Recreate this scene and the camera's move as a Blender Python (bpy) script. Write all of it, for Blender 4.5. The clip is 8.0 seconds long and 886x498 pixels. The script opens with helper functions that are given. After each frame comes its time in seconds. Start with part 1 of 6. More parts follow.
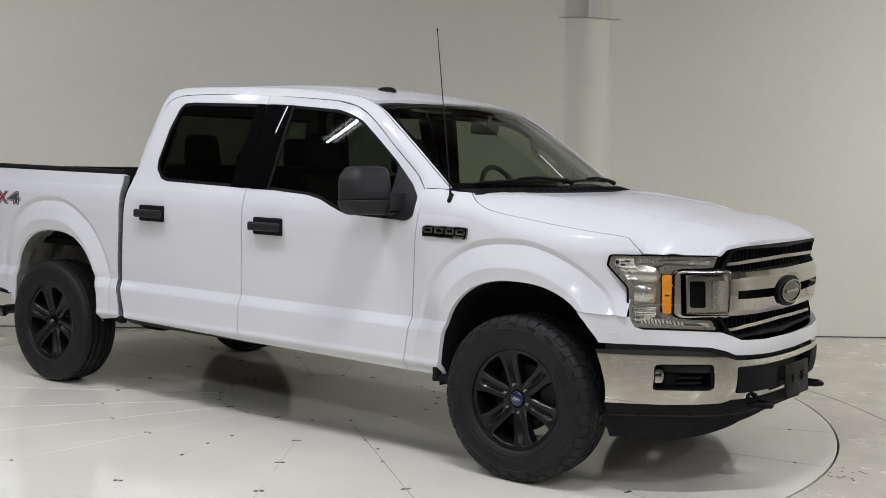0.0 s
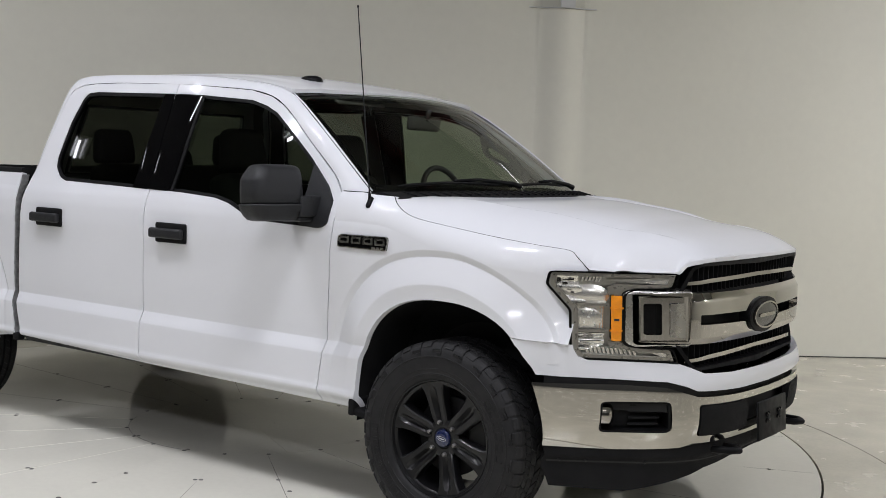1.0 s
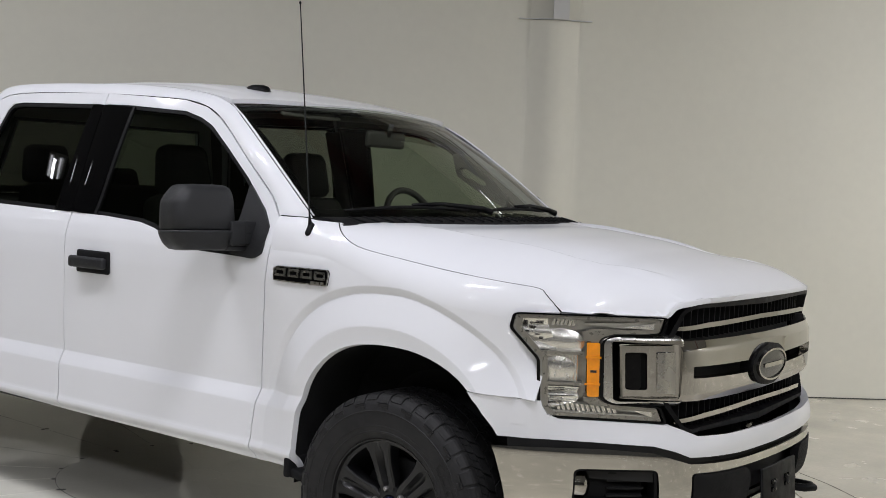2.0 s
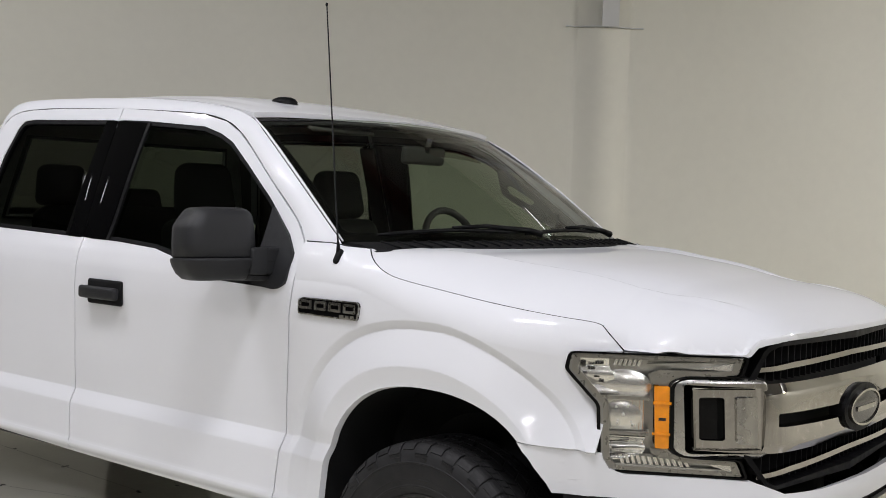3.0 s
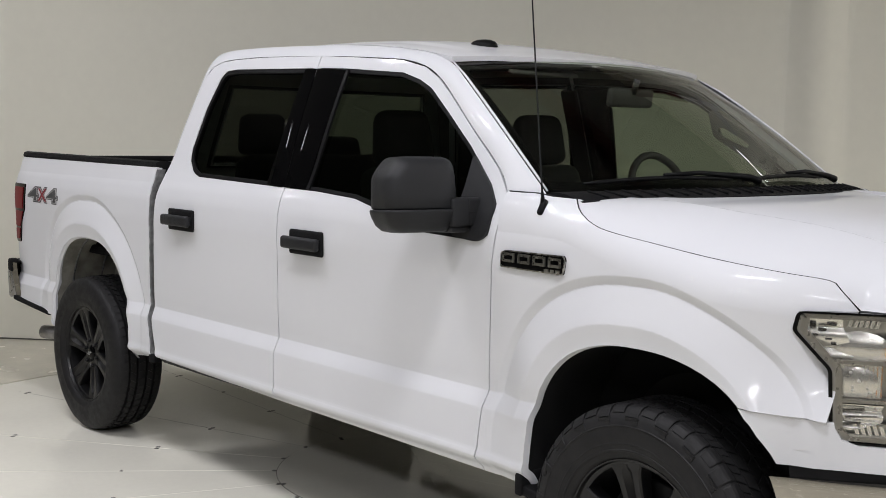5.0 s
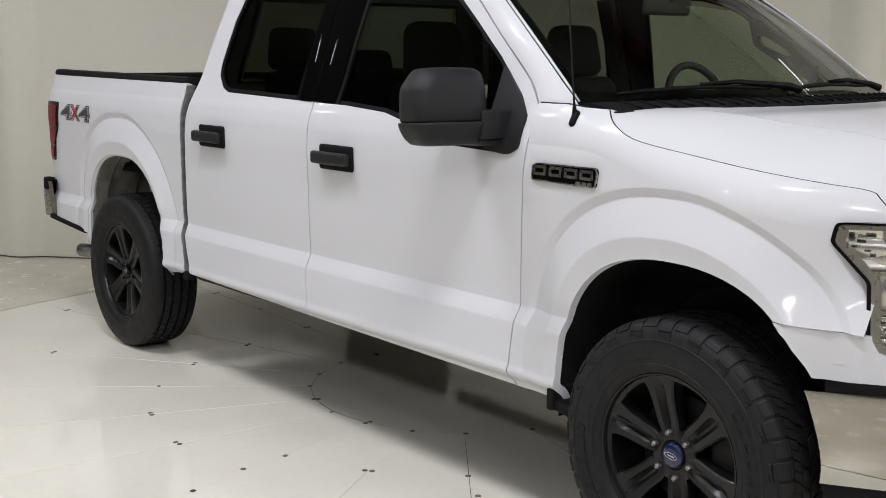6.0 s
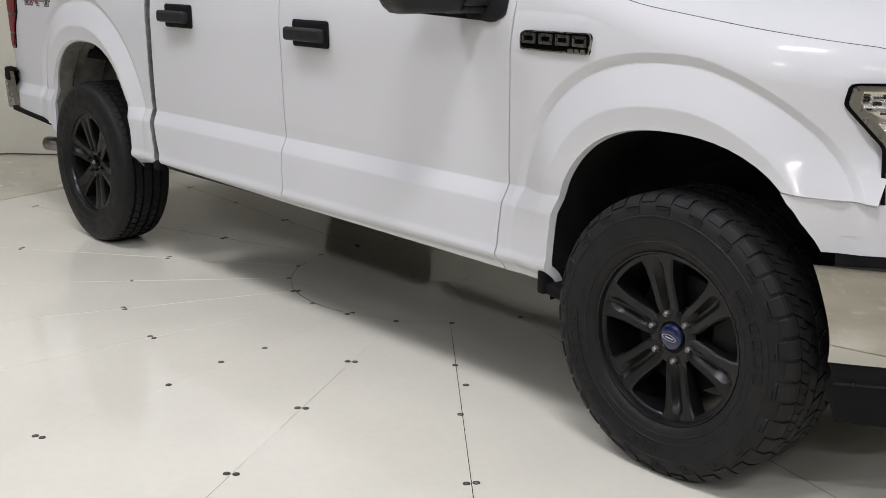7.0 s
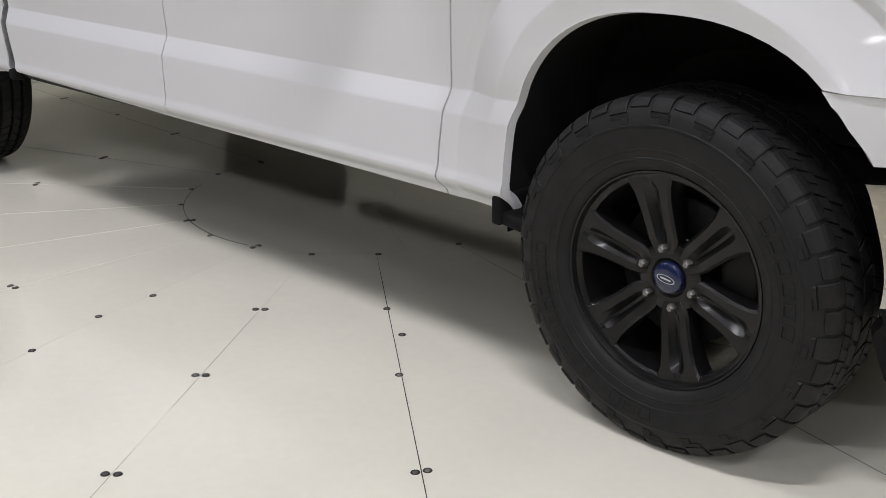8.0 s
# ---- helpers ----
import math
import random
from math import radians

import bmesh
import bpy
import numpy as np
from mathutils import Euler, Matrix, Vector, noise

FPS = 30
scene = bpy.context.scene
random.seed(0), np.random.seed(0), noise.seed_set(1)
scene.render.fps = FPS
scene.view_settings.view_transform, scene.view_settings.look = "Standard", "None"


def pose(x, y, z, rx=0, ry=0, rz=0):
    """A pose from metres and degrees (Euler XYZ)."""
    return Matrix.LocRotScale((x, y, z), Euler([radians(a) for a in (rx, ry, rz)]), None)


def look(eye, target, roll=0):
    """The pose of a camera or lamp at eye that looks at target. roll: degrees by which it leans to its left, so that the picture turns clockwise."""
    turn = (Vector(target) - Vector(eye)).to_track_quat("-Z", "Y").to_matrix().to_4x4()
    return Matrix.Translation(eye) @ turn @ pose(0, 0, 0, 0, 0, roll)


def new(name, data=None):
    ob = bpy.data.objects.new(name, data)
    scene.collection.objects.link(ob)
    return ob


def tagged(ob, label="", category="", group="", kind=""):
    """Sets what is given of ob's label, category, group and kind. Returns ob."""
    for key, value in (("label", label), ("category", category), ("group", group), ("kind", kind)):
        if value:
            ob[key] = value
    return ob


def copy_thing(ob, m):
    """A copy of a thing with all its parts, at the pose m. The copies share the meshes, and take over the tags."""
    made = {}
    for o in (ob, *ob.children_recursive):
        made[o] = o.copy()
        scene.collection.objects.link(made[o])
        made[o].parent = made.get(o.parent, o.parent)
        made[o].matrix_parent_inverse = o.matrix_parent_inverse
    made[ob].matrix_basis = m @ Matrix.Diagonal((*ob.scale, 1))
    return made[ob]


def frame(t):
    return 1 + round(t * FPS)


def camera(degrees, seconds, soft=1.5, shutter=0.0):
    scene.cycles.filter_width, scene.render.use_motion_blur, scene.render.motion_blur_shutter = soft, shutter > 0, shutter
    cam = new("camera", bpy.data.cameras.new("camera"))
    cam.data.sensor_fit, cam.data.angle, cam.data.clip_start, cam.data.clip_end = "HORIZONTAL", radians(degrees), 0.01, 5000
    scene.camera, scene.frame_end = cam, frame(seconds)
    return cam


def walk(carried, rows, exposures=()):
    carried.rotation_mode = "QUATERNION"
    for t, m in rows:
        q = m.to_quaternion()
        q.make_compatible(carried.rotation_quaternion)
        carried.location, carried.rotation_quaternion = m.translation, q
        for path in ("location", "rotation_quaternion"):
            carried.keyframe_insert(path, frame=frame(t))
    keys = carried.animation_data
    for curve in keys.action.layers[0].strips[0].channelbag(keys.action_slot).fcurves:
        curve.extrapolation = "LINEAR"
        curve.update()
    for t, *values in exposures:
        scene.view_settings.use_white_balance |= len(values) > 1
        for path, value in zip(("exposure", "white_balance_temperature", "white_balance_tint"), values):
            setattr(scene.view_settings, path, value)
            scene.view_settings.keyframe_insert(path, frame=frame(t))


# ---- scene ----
cam = camera(41.8, 8.0, soft=0.8)
PATH = [
    (0, (2.959, -5.698, 1.571), (1.793, -4.08, 1.413), 1.5),
    (0.5, (2.86, -5.237, 1.555), (1.691, -3.622, 1.397), 1.7),
    (1, (2.773, -4.808, 1.553), (1.602, -3.194, 1.403), 2.0),
    (1.5, (2.634, -4.388, 1.558), (1.454, -2.779, 1.428), 2.0),
    (1.7, (2.599, -4.26, 1.549), (1.415, -2.653, 1.427), 2.2),
    (2.8, (2.285, -3.791, 1.563), (1.064, -2.209, 1.482), 2.1),
    (3, (2.239, -3.724, 1.566), (0.99, -2.164, 1.481), 1.9),
    (3.5, (2.152, -3.641, 1.573), (0.842, -2.133, 1.478), 1.6),
    (4, (2.115, -3.607, 1.581), (0.737, -2.163, 1.459), 1.4),
    (4.5, (2.092, -3.613, 1.587), (0.653, -2.233, 1.434), 1.1),
    (5.8, (2.067, -3.559, 1.577), (0.551, -2.29, 1.276), 0.6),
    (6, (2.061, -3.544, 1.567), (0.547, -2.281, 1.231), 0.4),
    (6.5, (2.03, -3.511, 1.515), (0.533, -2.25, 1.1), 0.3),
    (7, (1.904, -3.429, 1.455), (0.44, -2.163, 0.954), -0.2),
    (7.5, (1.611, -3.276, 1.389), (0.206, -1.978, 0.807), -0.6),
    (8, (1.311, -2.992, 1.323), (-0.006, -1.644, 0.656), -0.8),
]
EXPOSURE = [(0.0, -0.02, 6380, 10), (1.7, 0.0, 6400, 10), (3.2, 0.06, 6560, 10), (4.7, 0.03, 6560, 10), (6.5, 0.0, 6560, 10), (8.0, -0.09, 6620, 10)]
walk(cam, [(t, look(eye, target, roll)) for t, eye, target, roll in PATH], EXPOSURE)

# ---- world and light ----
world = bpy.data.worlds.new("studio_world")
scene.world = world
world.use_nodes = True
world.node_tree.nodes["Background"].inputs[0].default_value = (0.9, 0.95, 1.0, 1)
world.node_tree.nodes["Background"].inputs[1].default_value = 0.02
LAMP_POWER = 67.0
LAMP_COLOUR = (0.98, 0.98, 1.05)
CEILING = 4.6
TABLE = Vector((-1.985, -0.06, 0))      # middle of the turntable
# ceiling fixtures along the truck: middle x, y and share of the power
FIXTURES = [(-5.4, -3.0, 0.65), (-2.3, -2.5, 0.95), (0.8, -2.4, 1.22), (3.9, -3.0, 0.95), (-9.65, -5.2, 0.07), (-5.1, -4.3, 0.35), (-2.3, -6.9, 0.88), (1.2, -6.9, 1.0), (4.6, -6.6, 0.9), (7.0, -4.9, 0.95),
            (9.1, 0.5, 0.7), (3.6, 4.6, 1.9), (6.8, 4.6, 1.55)]
FIXTURE_TURN = 38.0                     # the fixtures run along the back wall


# ---- materials ----
def material(name, colour, rough=0.5, metal=0.0, coat=0.0, coat_rough=0.05, vary=0.0, scale=6.0, rough_vary=0.0,
             bump=0.0, bump_scale=60.0, spec=0.5, fine=0.0, fine_scale=120.0, per_object=0.0):
    m = bpy.data.materials.new(name)
    m.use_nodes = True
    nt = m.node_tree
    b = nt.nodes["Principled BSDF"]
    b.inputs["Base Color"].default_value = (*colour, 1)
    b.inputs["Roughness"].default_value = rough
    b.inputs["Metallic"].default_value = metal
    b.inputs["Coat Weight"].default_value = coat
    b.inputs["Coat Roughness"].default_value = coat_rough
    b.inputs["Specular IOR Level"].default_value = spec
    co = nt.nodes.new("ShaderNodeTexCoord")

    def noise_at(sc, detail=4.0):
        n = nt.nodes.new("ShaderNodeTexNoise")
        n.inputs["Scale"].default_value = sc
        n.inputs["Detail"].default_value = detail
        nt.links.new(co.outputs["Object"], n.inputs["Vector"])
        return n.outputs["Fac"]

    def mapped(fac, lo, hi):
        r = nt.nodes.new("ShaderNodeMapRange")
        r.inputs["From Min"].default_value, r.inputs["From Max"].default_value = 0.3, 0.7
        r.inputs["To Min"].default_value, r.inputs["To Max"].default_value = lo, hi
        nt.links.new(fac, r.inputs["Value"])
        return r.outputs["Result"]

    def times(a, bb):
        k = nt.nodes.new("ShaderNodeMath")
        k.operation = "MULTIPLY"
        nt.links.new(a, k.inputs[0])
        nt.links.new(bb, k.inputs[1])
        return k.outputs[0]

    if vary or fine or per_object:
        f = None
        if vary:
            f = mapped(noise_at(scale, 5), 1 - vary, 1 + vary)
        if fine:
            g = mapped(noise_at(fine_scale, 3), 1 - fine, 1 + fine)
            f = times(f, g) if f else g
        if per_object:
            info = nt.nodes.new("ShaderNodeObjectInfo")
            r = nt.nodes.new("ShaderNodeMapRange")
            r.inputs["To Min"].default_value, r.inputs["To Max"].default_value = 1 - per_object, 1 + per_object
            nt.links.new(info.outputs["Random"], r.inputs["Value"])
            f = times(f, r.outputs["Result"]) if f else r.outputs["Result"]
        mul = nt.nodes.new("ShaderNodeVectorMath")
        mul.operation = "SCALE"
        mul.inputs[0].default_value = colour
        nt.links.new(f, mul.inputs["Scale"])
        nt.links.new(mul.outputs[0], b.inputs["Base Color"])
    if rough_vary:
        nt.links.new(mapped(noise_at(scale * 2.3, 6), max(rough - rough_vary, 0.02), rough + rough_vary), b.inputs["Roughness"])
    if bump:
        bp = nt.nodes.new("ShaderNodeBump")
        bp.inputs["Strength"].default_value = bump
        bp.inputs["Distance"].default_value = 0.002
        nt.links.new(noise_at(bump_scale, 4), bp.inputs["Height"])
        nt.links.new(bp.outputs[0], b.inputs["Normal"])
    return m


def glass(name, tint, ior=1.5):
    """Thin pane: tinted see-through with a clear gloss."""
    m = bpy.data.materials.new(name)
    m.use_nodes = True
    nt = m.node_tree
    out = nt.nodes["Material Output"]
    nt.nodes.remove(nt.nodes["Principled BSDF"])
    tr = nt.nodes.new("ShaderNodeBsdfTransparent")
    tr.inputs[0].default_value = (*tint, 1)
    gl = nt.nodes.new("ShaderNodeBsdfGlossy")
    gl.inputs["Roughness"].default_value = 0.01
    # a thin pane reflects alike from both sides
    lw = nt.nodes.new("ShaderNodeLayerWeight")
    lw.inputs["Blend"].default_value = 0.5
    po = nt.nodes.new("ShaderNodeMath")
    po.operation = "POWER"
    po.inputs[1].default_value = 5.0
    base = ((ior - 1) / (ior + 1)) ** 2
    gloss = nt.nodes.new("ShaderNodeMapRange")
    gloss.inputs["To Min"].default_value, gloss.inputs["To Max"].default_value = base, 1.0
    mix = nt.nodes.new("ShaderNodeMixShader")
    nt.links.new(lw.outputs["Facing"], po.inputs[0])
    nt.links.new(po.outputs[0], gloss.inputs["Value"])
    nt.links.new(gloss.outputs["Result"], mix.inputs[0])
    nt.links.new(tr.outputs[0], mix.inputs[1])
    nt.links.new(gl.outputs[0], mix.inputs[2])
    nt.links.new(mix.outputs[0], out.inputs[0])
    return m


def glow(name, colour, strength):
    m = bpy.data.materials.new(name)
    m.use_nodes = True
    b = m.node_tree.nodes["Principled BSDF"]
    b.inputs["Base Color"].default_value = (0.8, 0.8, 0.8, 1)
    b.inputs["Emission Color"].default_value = (*colour, 1)
    b.inputs["Emission Strength"].default_value = strength
    return m


PAINT = material("white_car_paint", (0.715, 0.720, 0.742), 0.6, coat=0.65, coat_rough=0.055, vary=0.012, scale=2.0, spec=0.1)
GAP = material("gap_black", (0.004, 0.004, 0.004), 0.7)
TRIM = material("black_textured_plastic", (0.0105, 0.0105, 0.011), 0.68, spec=0.10, bump=0.35, bump_scale=900, vary=0.15, scale=9, rough_vary=0.06)
MIRROR_PLASTIC = material("grey_black_plastic", (0.017, 0.0175, 0.019), 0.48, spec=0.28, bump=0.3, bump_scale=1100, vary=0.1, scale=7, rough_vary=0.06)
SATIN = material("satin_black_plastic", (0.005, 0.005, 0.0055), 0.50, spec=0.12, vary=0.15, scale=12, rough_vary=0.08)
GLOSS = material("gloss_black", (0.0028, 0.0028, 0.003), 0.008, vary=0.1, scale=10, spec=0.14)
CHROME = material("chrome", (0.395, 0.38, 0.355), 0.05, metal=1.0, vary=0.03, scale=8, rough_vary=0.03)
BUMPER_CHROME = material("polished_chrome", (0.49, 0.475, 0.44), 0.045, metal=1.0, vary=0.03, scale=8, rough_vary=0.03)
CHROME_SOFT = material("satin_chrome", (0.45, 0.44, 0.415), 0.27, metal=1.0, vary=0.05, scale=9, rough_vary=0.05)
DARK_CHROME = material("smoked_chrome", (0.10, 0.10, 0.105), 0.15, metal=1.0, vary=0.05, scale=30)
RUBBER = material("tyre_rubber", (0.0125, 0.0122, 0.0126), 0.58, spec=0.28, vary=0.2, scale=14, bump=0.25, bump_scale=500, rough_vary=0.1, fine=0.12, fine_scale=260)
RIM_BLACK = material("rim_gloss_black", (0.0055, 0.0055, 0.006), 0.38, coat=0.26, coat_rough=0.17, spec=0.25, vary=0.15, scale=20, rough_vary=0.07)
STEEL = material("dull_steel", (0.30, 0.29, 0.28), 0.45, metal=1.0, vary=0.2, scale=25, rough_vary=0.12)
DARK_STEEL = material("dark_underbody_steel", (0.014, 0.014, 0.014), 0.6, spec=0.3, metal=0.3, vary=0.35, scale=10, rough_vary=0.15)
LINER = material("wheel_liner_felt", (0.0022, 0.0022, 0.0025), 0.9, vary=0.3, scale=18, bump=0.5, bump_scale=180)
PRIMER = material("bare_painted_steel", (0.26, 0.25, 0.215), 0.55, vary=0.45, scale=11, rough_vary=0.15)
BLUE = material("blue_cap_enamel", (0.006, 0.012, 0.055), 0.25, coat=0.6, vary=0.05, scale=60)
AMBER = material("amber_reflector", (0.80, 0.27, 0.005), 0.25, coat=0.4, vary=0.10, scale=40, bump=0.5, bump_scale=400)
SILVER = material("silver_lamp_bezel", (0.33, 0.32, 0.295), 0.30, metal=0.6, vary=0.06, scale=25, rough_vary=0.05)
RED_LENS = material("red_lamp_lens", (0.17, 0.006, 0.010), 0.4, spec=0.2, coat=0.05, vary=0.08, scale=30)
RED_DECAL = material("red_decal", (0.26, 0.012, 0.025), 0.4, vary=0.06, scale=60)
GREY_DECAL = material("grey_decal", (0.07, 0.07, 0.075), 0.4, vary=0.08, scale=60)
SILVER_DECAL = material("silver_decal", (0.5, 0.5, 0.5), 0.4, vary=0.05, scale=60)
CLOTH = material("dark_grey_seat_cloth", (0.022, 0.0215, 0.021), 0.9, vary=0.15, scale=30, bump=0.5, bump_scale=800)
CABIN = material("dark_cabin_plastic", (0.028, 0.027, 0.025), 0.6, vary=0.12, scale=12, bump=0.2, bump_scale=500)
GRAB = material("grey_cabin_moulding", (0.075, 0.073, 0.068), 0.7, vary=0.08, scale=20, bump=0.15, bump_scale=500)
HEADLINER = material("grey_headliner", (0.22, 0.21, 0.20), 0.9, vary=0.06, scale=20)
DARK_GLASS = glass("privacy_glass", (0.15, 0.16, 0.135), 1.45)
DOOR_GLASS = glass("tinted_door_glass", (0.245, 0.285, 0.225), 1.45)
SCREEN_GLASS = glass("windscreen_glass", (0.80, 0.84, 0.76), 1.5)
LENS = glass("clear_lamp_lens", (0.88, 0.87, 0.84), 1.4)
REFLECTOR = material("lamp_reflector", (0.90, 0.90, 0.88), 0.24, metal=0.8, vary=0.05, scale=40, bump=0.12, bump_scale=70)
SEALER = material("grey_seam_sealer", (0.17, 0.17, 0.17), 0.6, vary=0.35, scale=45, bump=0.8, bump_scale=70, rough_vary=0.1)
DARK_REFLECTOR = material("smoked_lamp_reflector", (0.62, 0.62, 0.60), 0.28, metal=0.7, vary=0.1, scale=40)
WALL_PAINT = material("grey_wall_paint", (0.745, 0.727, 0.63), 0.55, vary=0.025, scale=0.7, rough_vary=0.05, bump=0.08, bump_scale=40, fine=0.012, fine_scale=14)
# lack of light in the warehouse beyond, put into a dark colour
UNLIT_DARK = material("unlit_warehouse_dark", (0.07, 0.07, 0.068), 0.7, vary=0.06, scale=0.8, fine=0.03, fine_scale=20)
CEIL_PAINT = material("ceiling_paint", (0.16, 0.16, 0.155), 0.8, vary=0.03, scale=1.0)
FLOOR_PAINT = material("cream_floor_paint", (0.82, 0.797, 0.70), 0.10, vary=0.05, scale=1.3, rough_vary=0.04, fine=0.014, fine_scale=30, bump=0.025, bump_scale=8, per_object=0.012)
WORN_PAINT = material("worn_floor_paint", (0.63, 0.595, 0.49), 0.22, vary=0.10, scale=2.2, rough_vary=0.08, fine=0.04, fine_scale=45, bump=0.04, bump_scale=30)
JOINT = material("floor_joint_dirt", (0.06, 0.055, 0.045), 0.9, vary=0.4, scale=14)
BOLT = material("dark_bolt_steel", (0.05, 0.047, 0.043), 0.5, metal=0.6, vary=0.3, scale=60, per_object=0.35)
BOLT_HEAD = material("worn_bolt_head", (0.16, 0.15, 0.13), 0.5, metal=0.3, vary=0.4, scale=80, per_object=0.5)
WHITE_STEEL = material("white_painted_steel", (0.66, 0.66, 0.64), 0.45, vary=0.04, scale=6, rough_vary=0.05)
RED_STEEL = material("red_primed_steel", (0.085, 0.018, 0.014), 0.6, vary=0.15, scale=5, rough_vary=0.08)
TUBE = glow("fluorescent_tube", LAMP_COLOUR, 6.0)


# ---- mesh helpers ----
def curve(xs, ys, soft=0.0):
    """A smooth function through the given nodes (monotone cubic), from a dense table."""
    xs, ys = np.array(xs, float), np.array(ys, float)
    if xs[0] > xs[-1]:
        xs, ys = xs[::-1], ys[::-1]
    h, d = np.diff(xs), np.diff(ys) / np.diff(xs)
    m = np.zeros(len(xs))
    m[0], m[-1] = d[0], d[-1]
    for i in range(1, len(xs) - 1):
        if d[i - 1] * d[i] > 0:
            w1, w2 = 2 * h[i] + h[i - 1], h[i] + 2 * h[i - 1]
            m[i] = (w1 + w2) / (w1 / d[i - 1] + w2 / d[i])
    g = np.linspace(xs[0], xs[-1], 1200)
    k = np.clip(np.searchsorted(xs, g, side="right") - 1, 0, len(xs) - 2)
    t = (g - xs[k]) / h[k]
    v = ((2 * t**3 - 3 * t**2 + 1) * ys[k] + (t**3 - 2 * t**2 + t) * h[k] * m[k]
         + (-2 * t**3 + 3 * t**2) * ys[k + 1] + (t**3 - t**2) * h[k] * m[k + 1])
    if soft:
        n = max(1, int(soft / (g[1] - g[0])))
        ker = np.hanning(2 * n + 3)
        v = np.convolve(np.pad(v, n + 1, mode="reflect", reflect_type="odd"), ker / ker.sum(), mode="valid")
    x0, dx = xs[0], g[1] - g[0]
    v = v.tolist()

    def f(x):
        u = (x - x0) / dx
        if u <= 0:
            return v[0]
        if u >= 1198.999:
            return v[-1]
        i = int(u)
        return v[i] + (v[i + 1] - v[i]) * (u - i)
    return f


def step01(a, b, x):
    t = min(1.0, max(0.0, (x - a) / (b - a)))
    return t * t * (3 - 2 * t)


def rounded(pts, r, n=5):
    """The outline with its corners rounded to about r."""
    out = []
    for i, p in enumerate(pts):
        p = Vector(p[:2])
        a, b = Vector(pts[i - 1][:2]) - p, Vector(pts[(i + 1) % len(pts)][:2]) - p
        k = min(r, a.length * 0.45, b.length * 0.45)
        if a.normalized().dot(b.normalized()) < -0.985 or k < 1e-4:
            out.append(tuple(p))
            continue
        s, e = p + a.normalized() * k, p + b.normalized() * k
        for j in range(n + 1):
            t = j / n
            out.append(tuple(s * (1 - t) ** 2 + p * 2 * t * (1 - t) + e * t * t))
    return out


def inset(pts, d):
    """The outline moved inwards by d."""
    area = sum(pts[i - 1][0] * p[1] - p[0] * pts[i - 1][1] for i, p in enumerate(pts))
    s = 1 if area > 0 else -1
    out = []
    for i, p in enumerate(pts):
        p, a, b = Vector(p), Vector(pts[i - 1]), Vector(pts[(i + 1) % len(pts)])
        u, w = (p - a).normalized(), (b - p).normalized()
        n1, n2 = Vector((-u.y, u.x)) * s, Vector((-w.y, w.x)) * s
        n = n1 + n2
        n = n / max(n.length_squared, 0.4) * 2
        out.append(tuple(p + n * d))
    return out


def cut(poly, axis, at):
    """Splits a convex polygon at a line; returns the pieces below and above."""
    lo, hi = [], []
    for i, p in enumerate(poly):
        q = poly[(i + 1) % len(poly)]
        dp, dq = p[axis] - at, q[axis] - at
        if dp <= 1e-9:
            lo.append(p)
        if dp >= -1e-9:
            hi.append(p)
        if (dp < -1e-9 and dq > 1e-9) or (dp > 1e-9 and dq < -1e-9):
            t = dp / (dp - dq)
            m = (p[0] + (q[0] - p[0]) * t, p[1] + (q[1] - p[1]) * t)
            lo.append(m)
            hi.append(m)
    return lo, hi


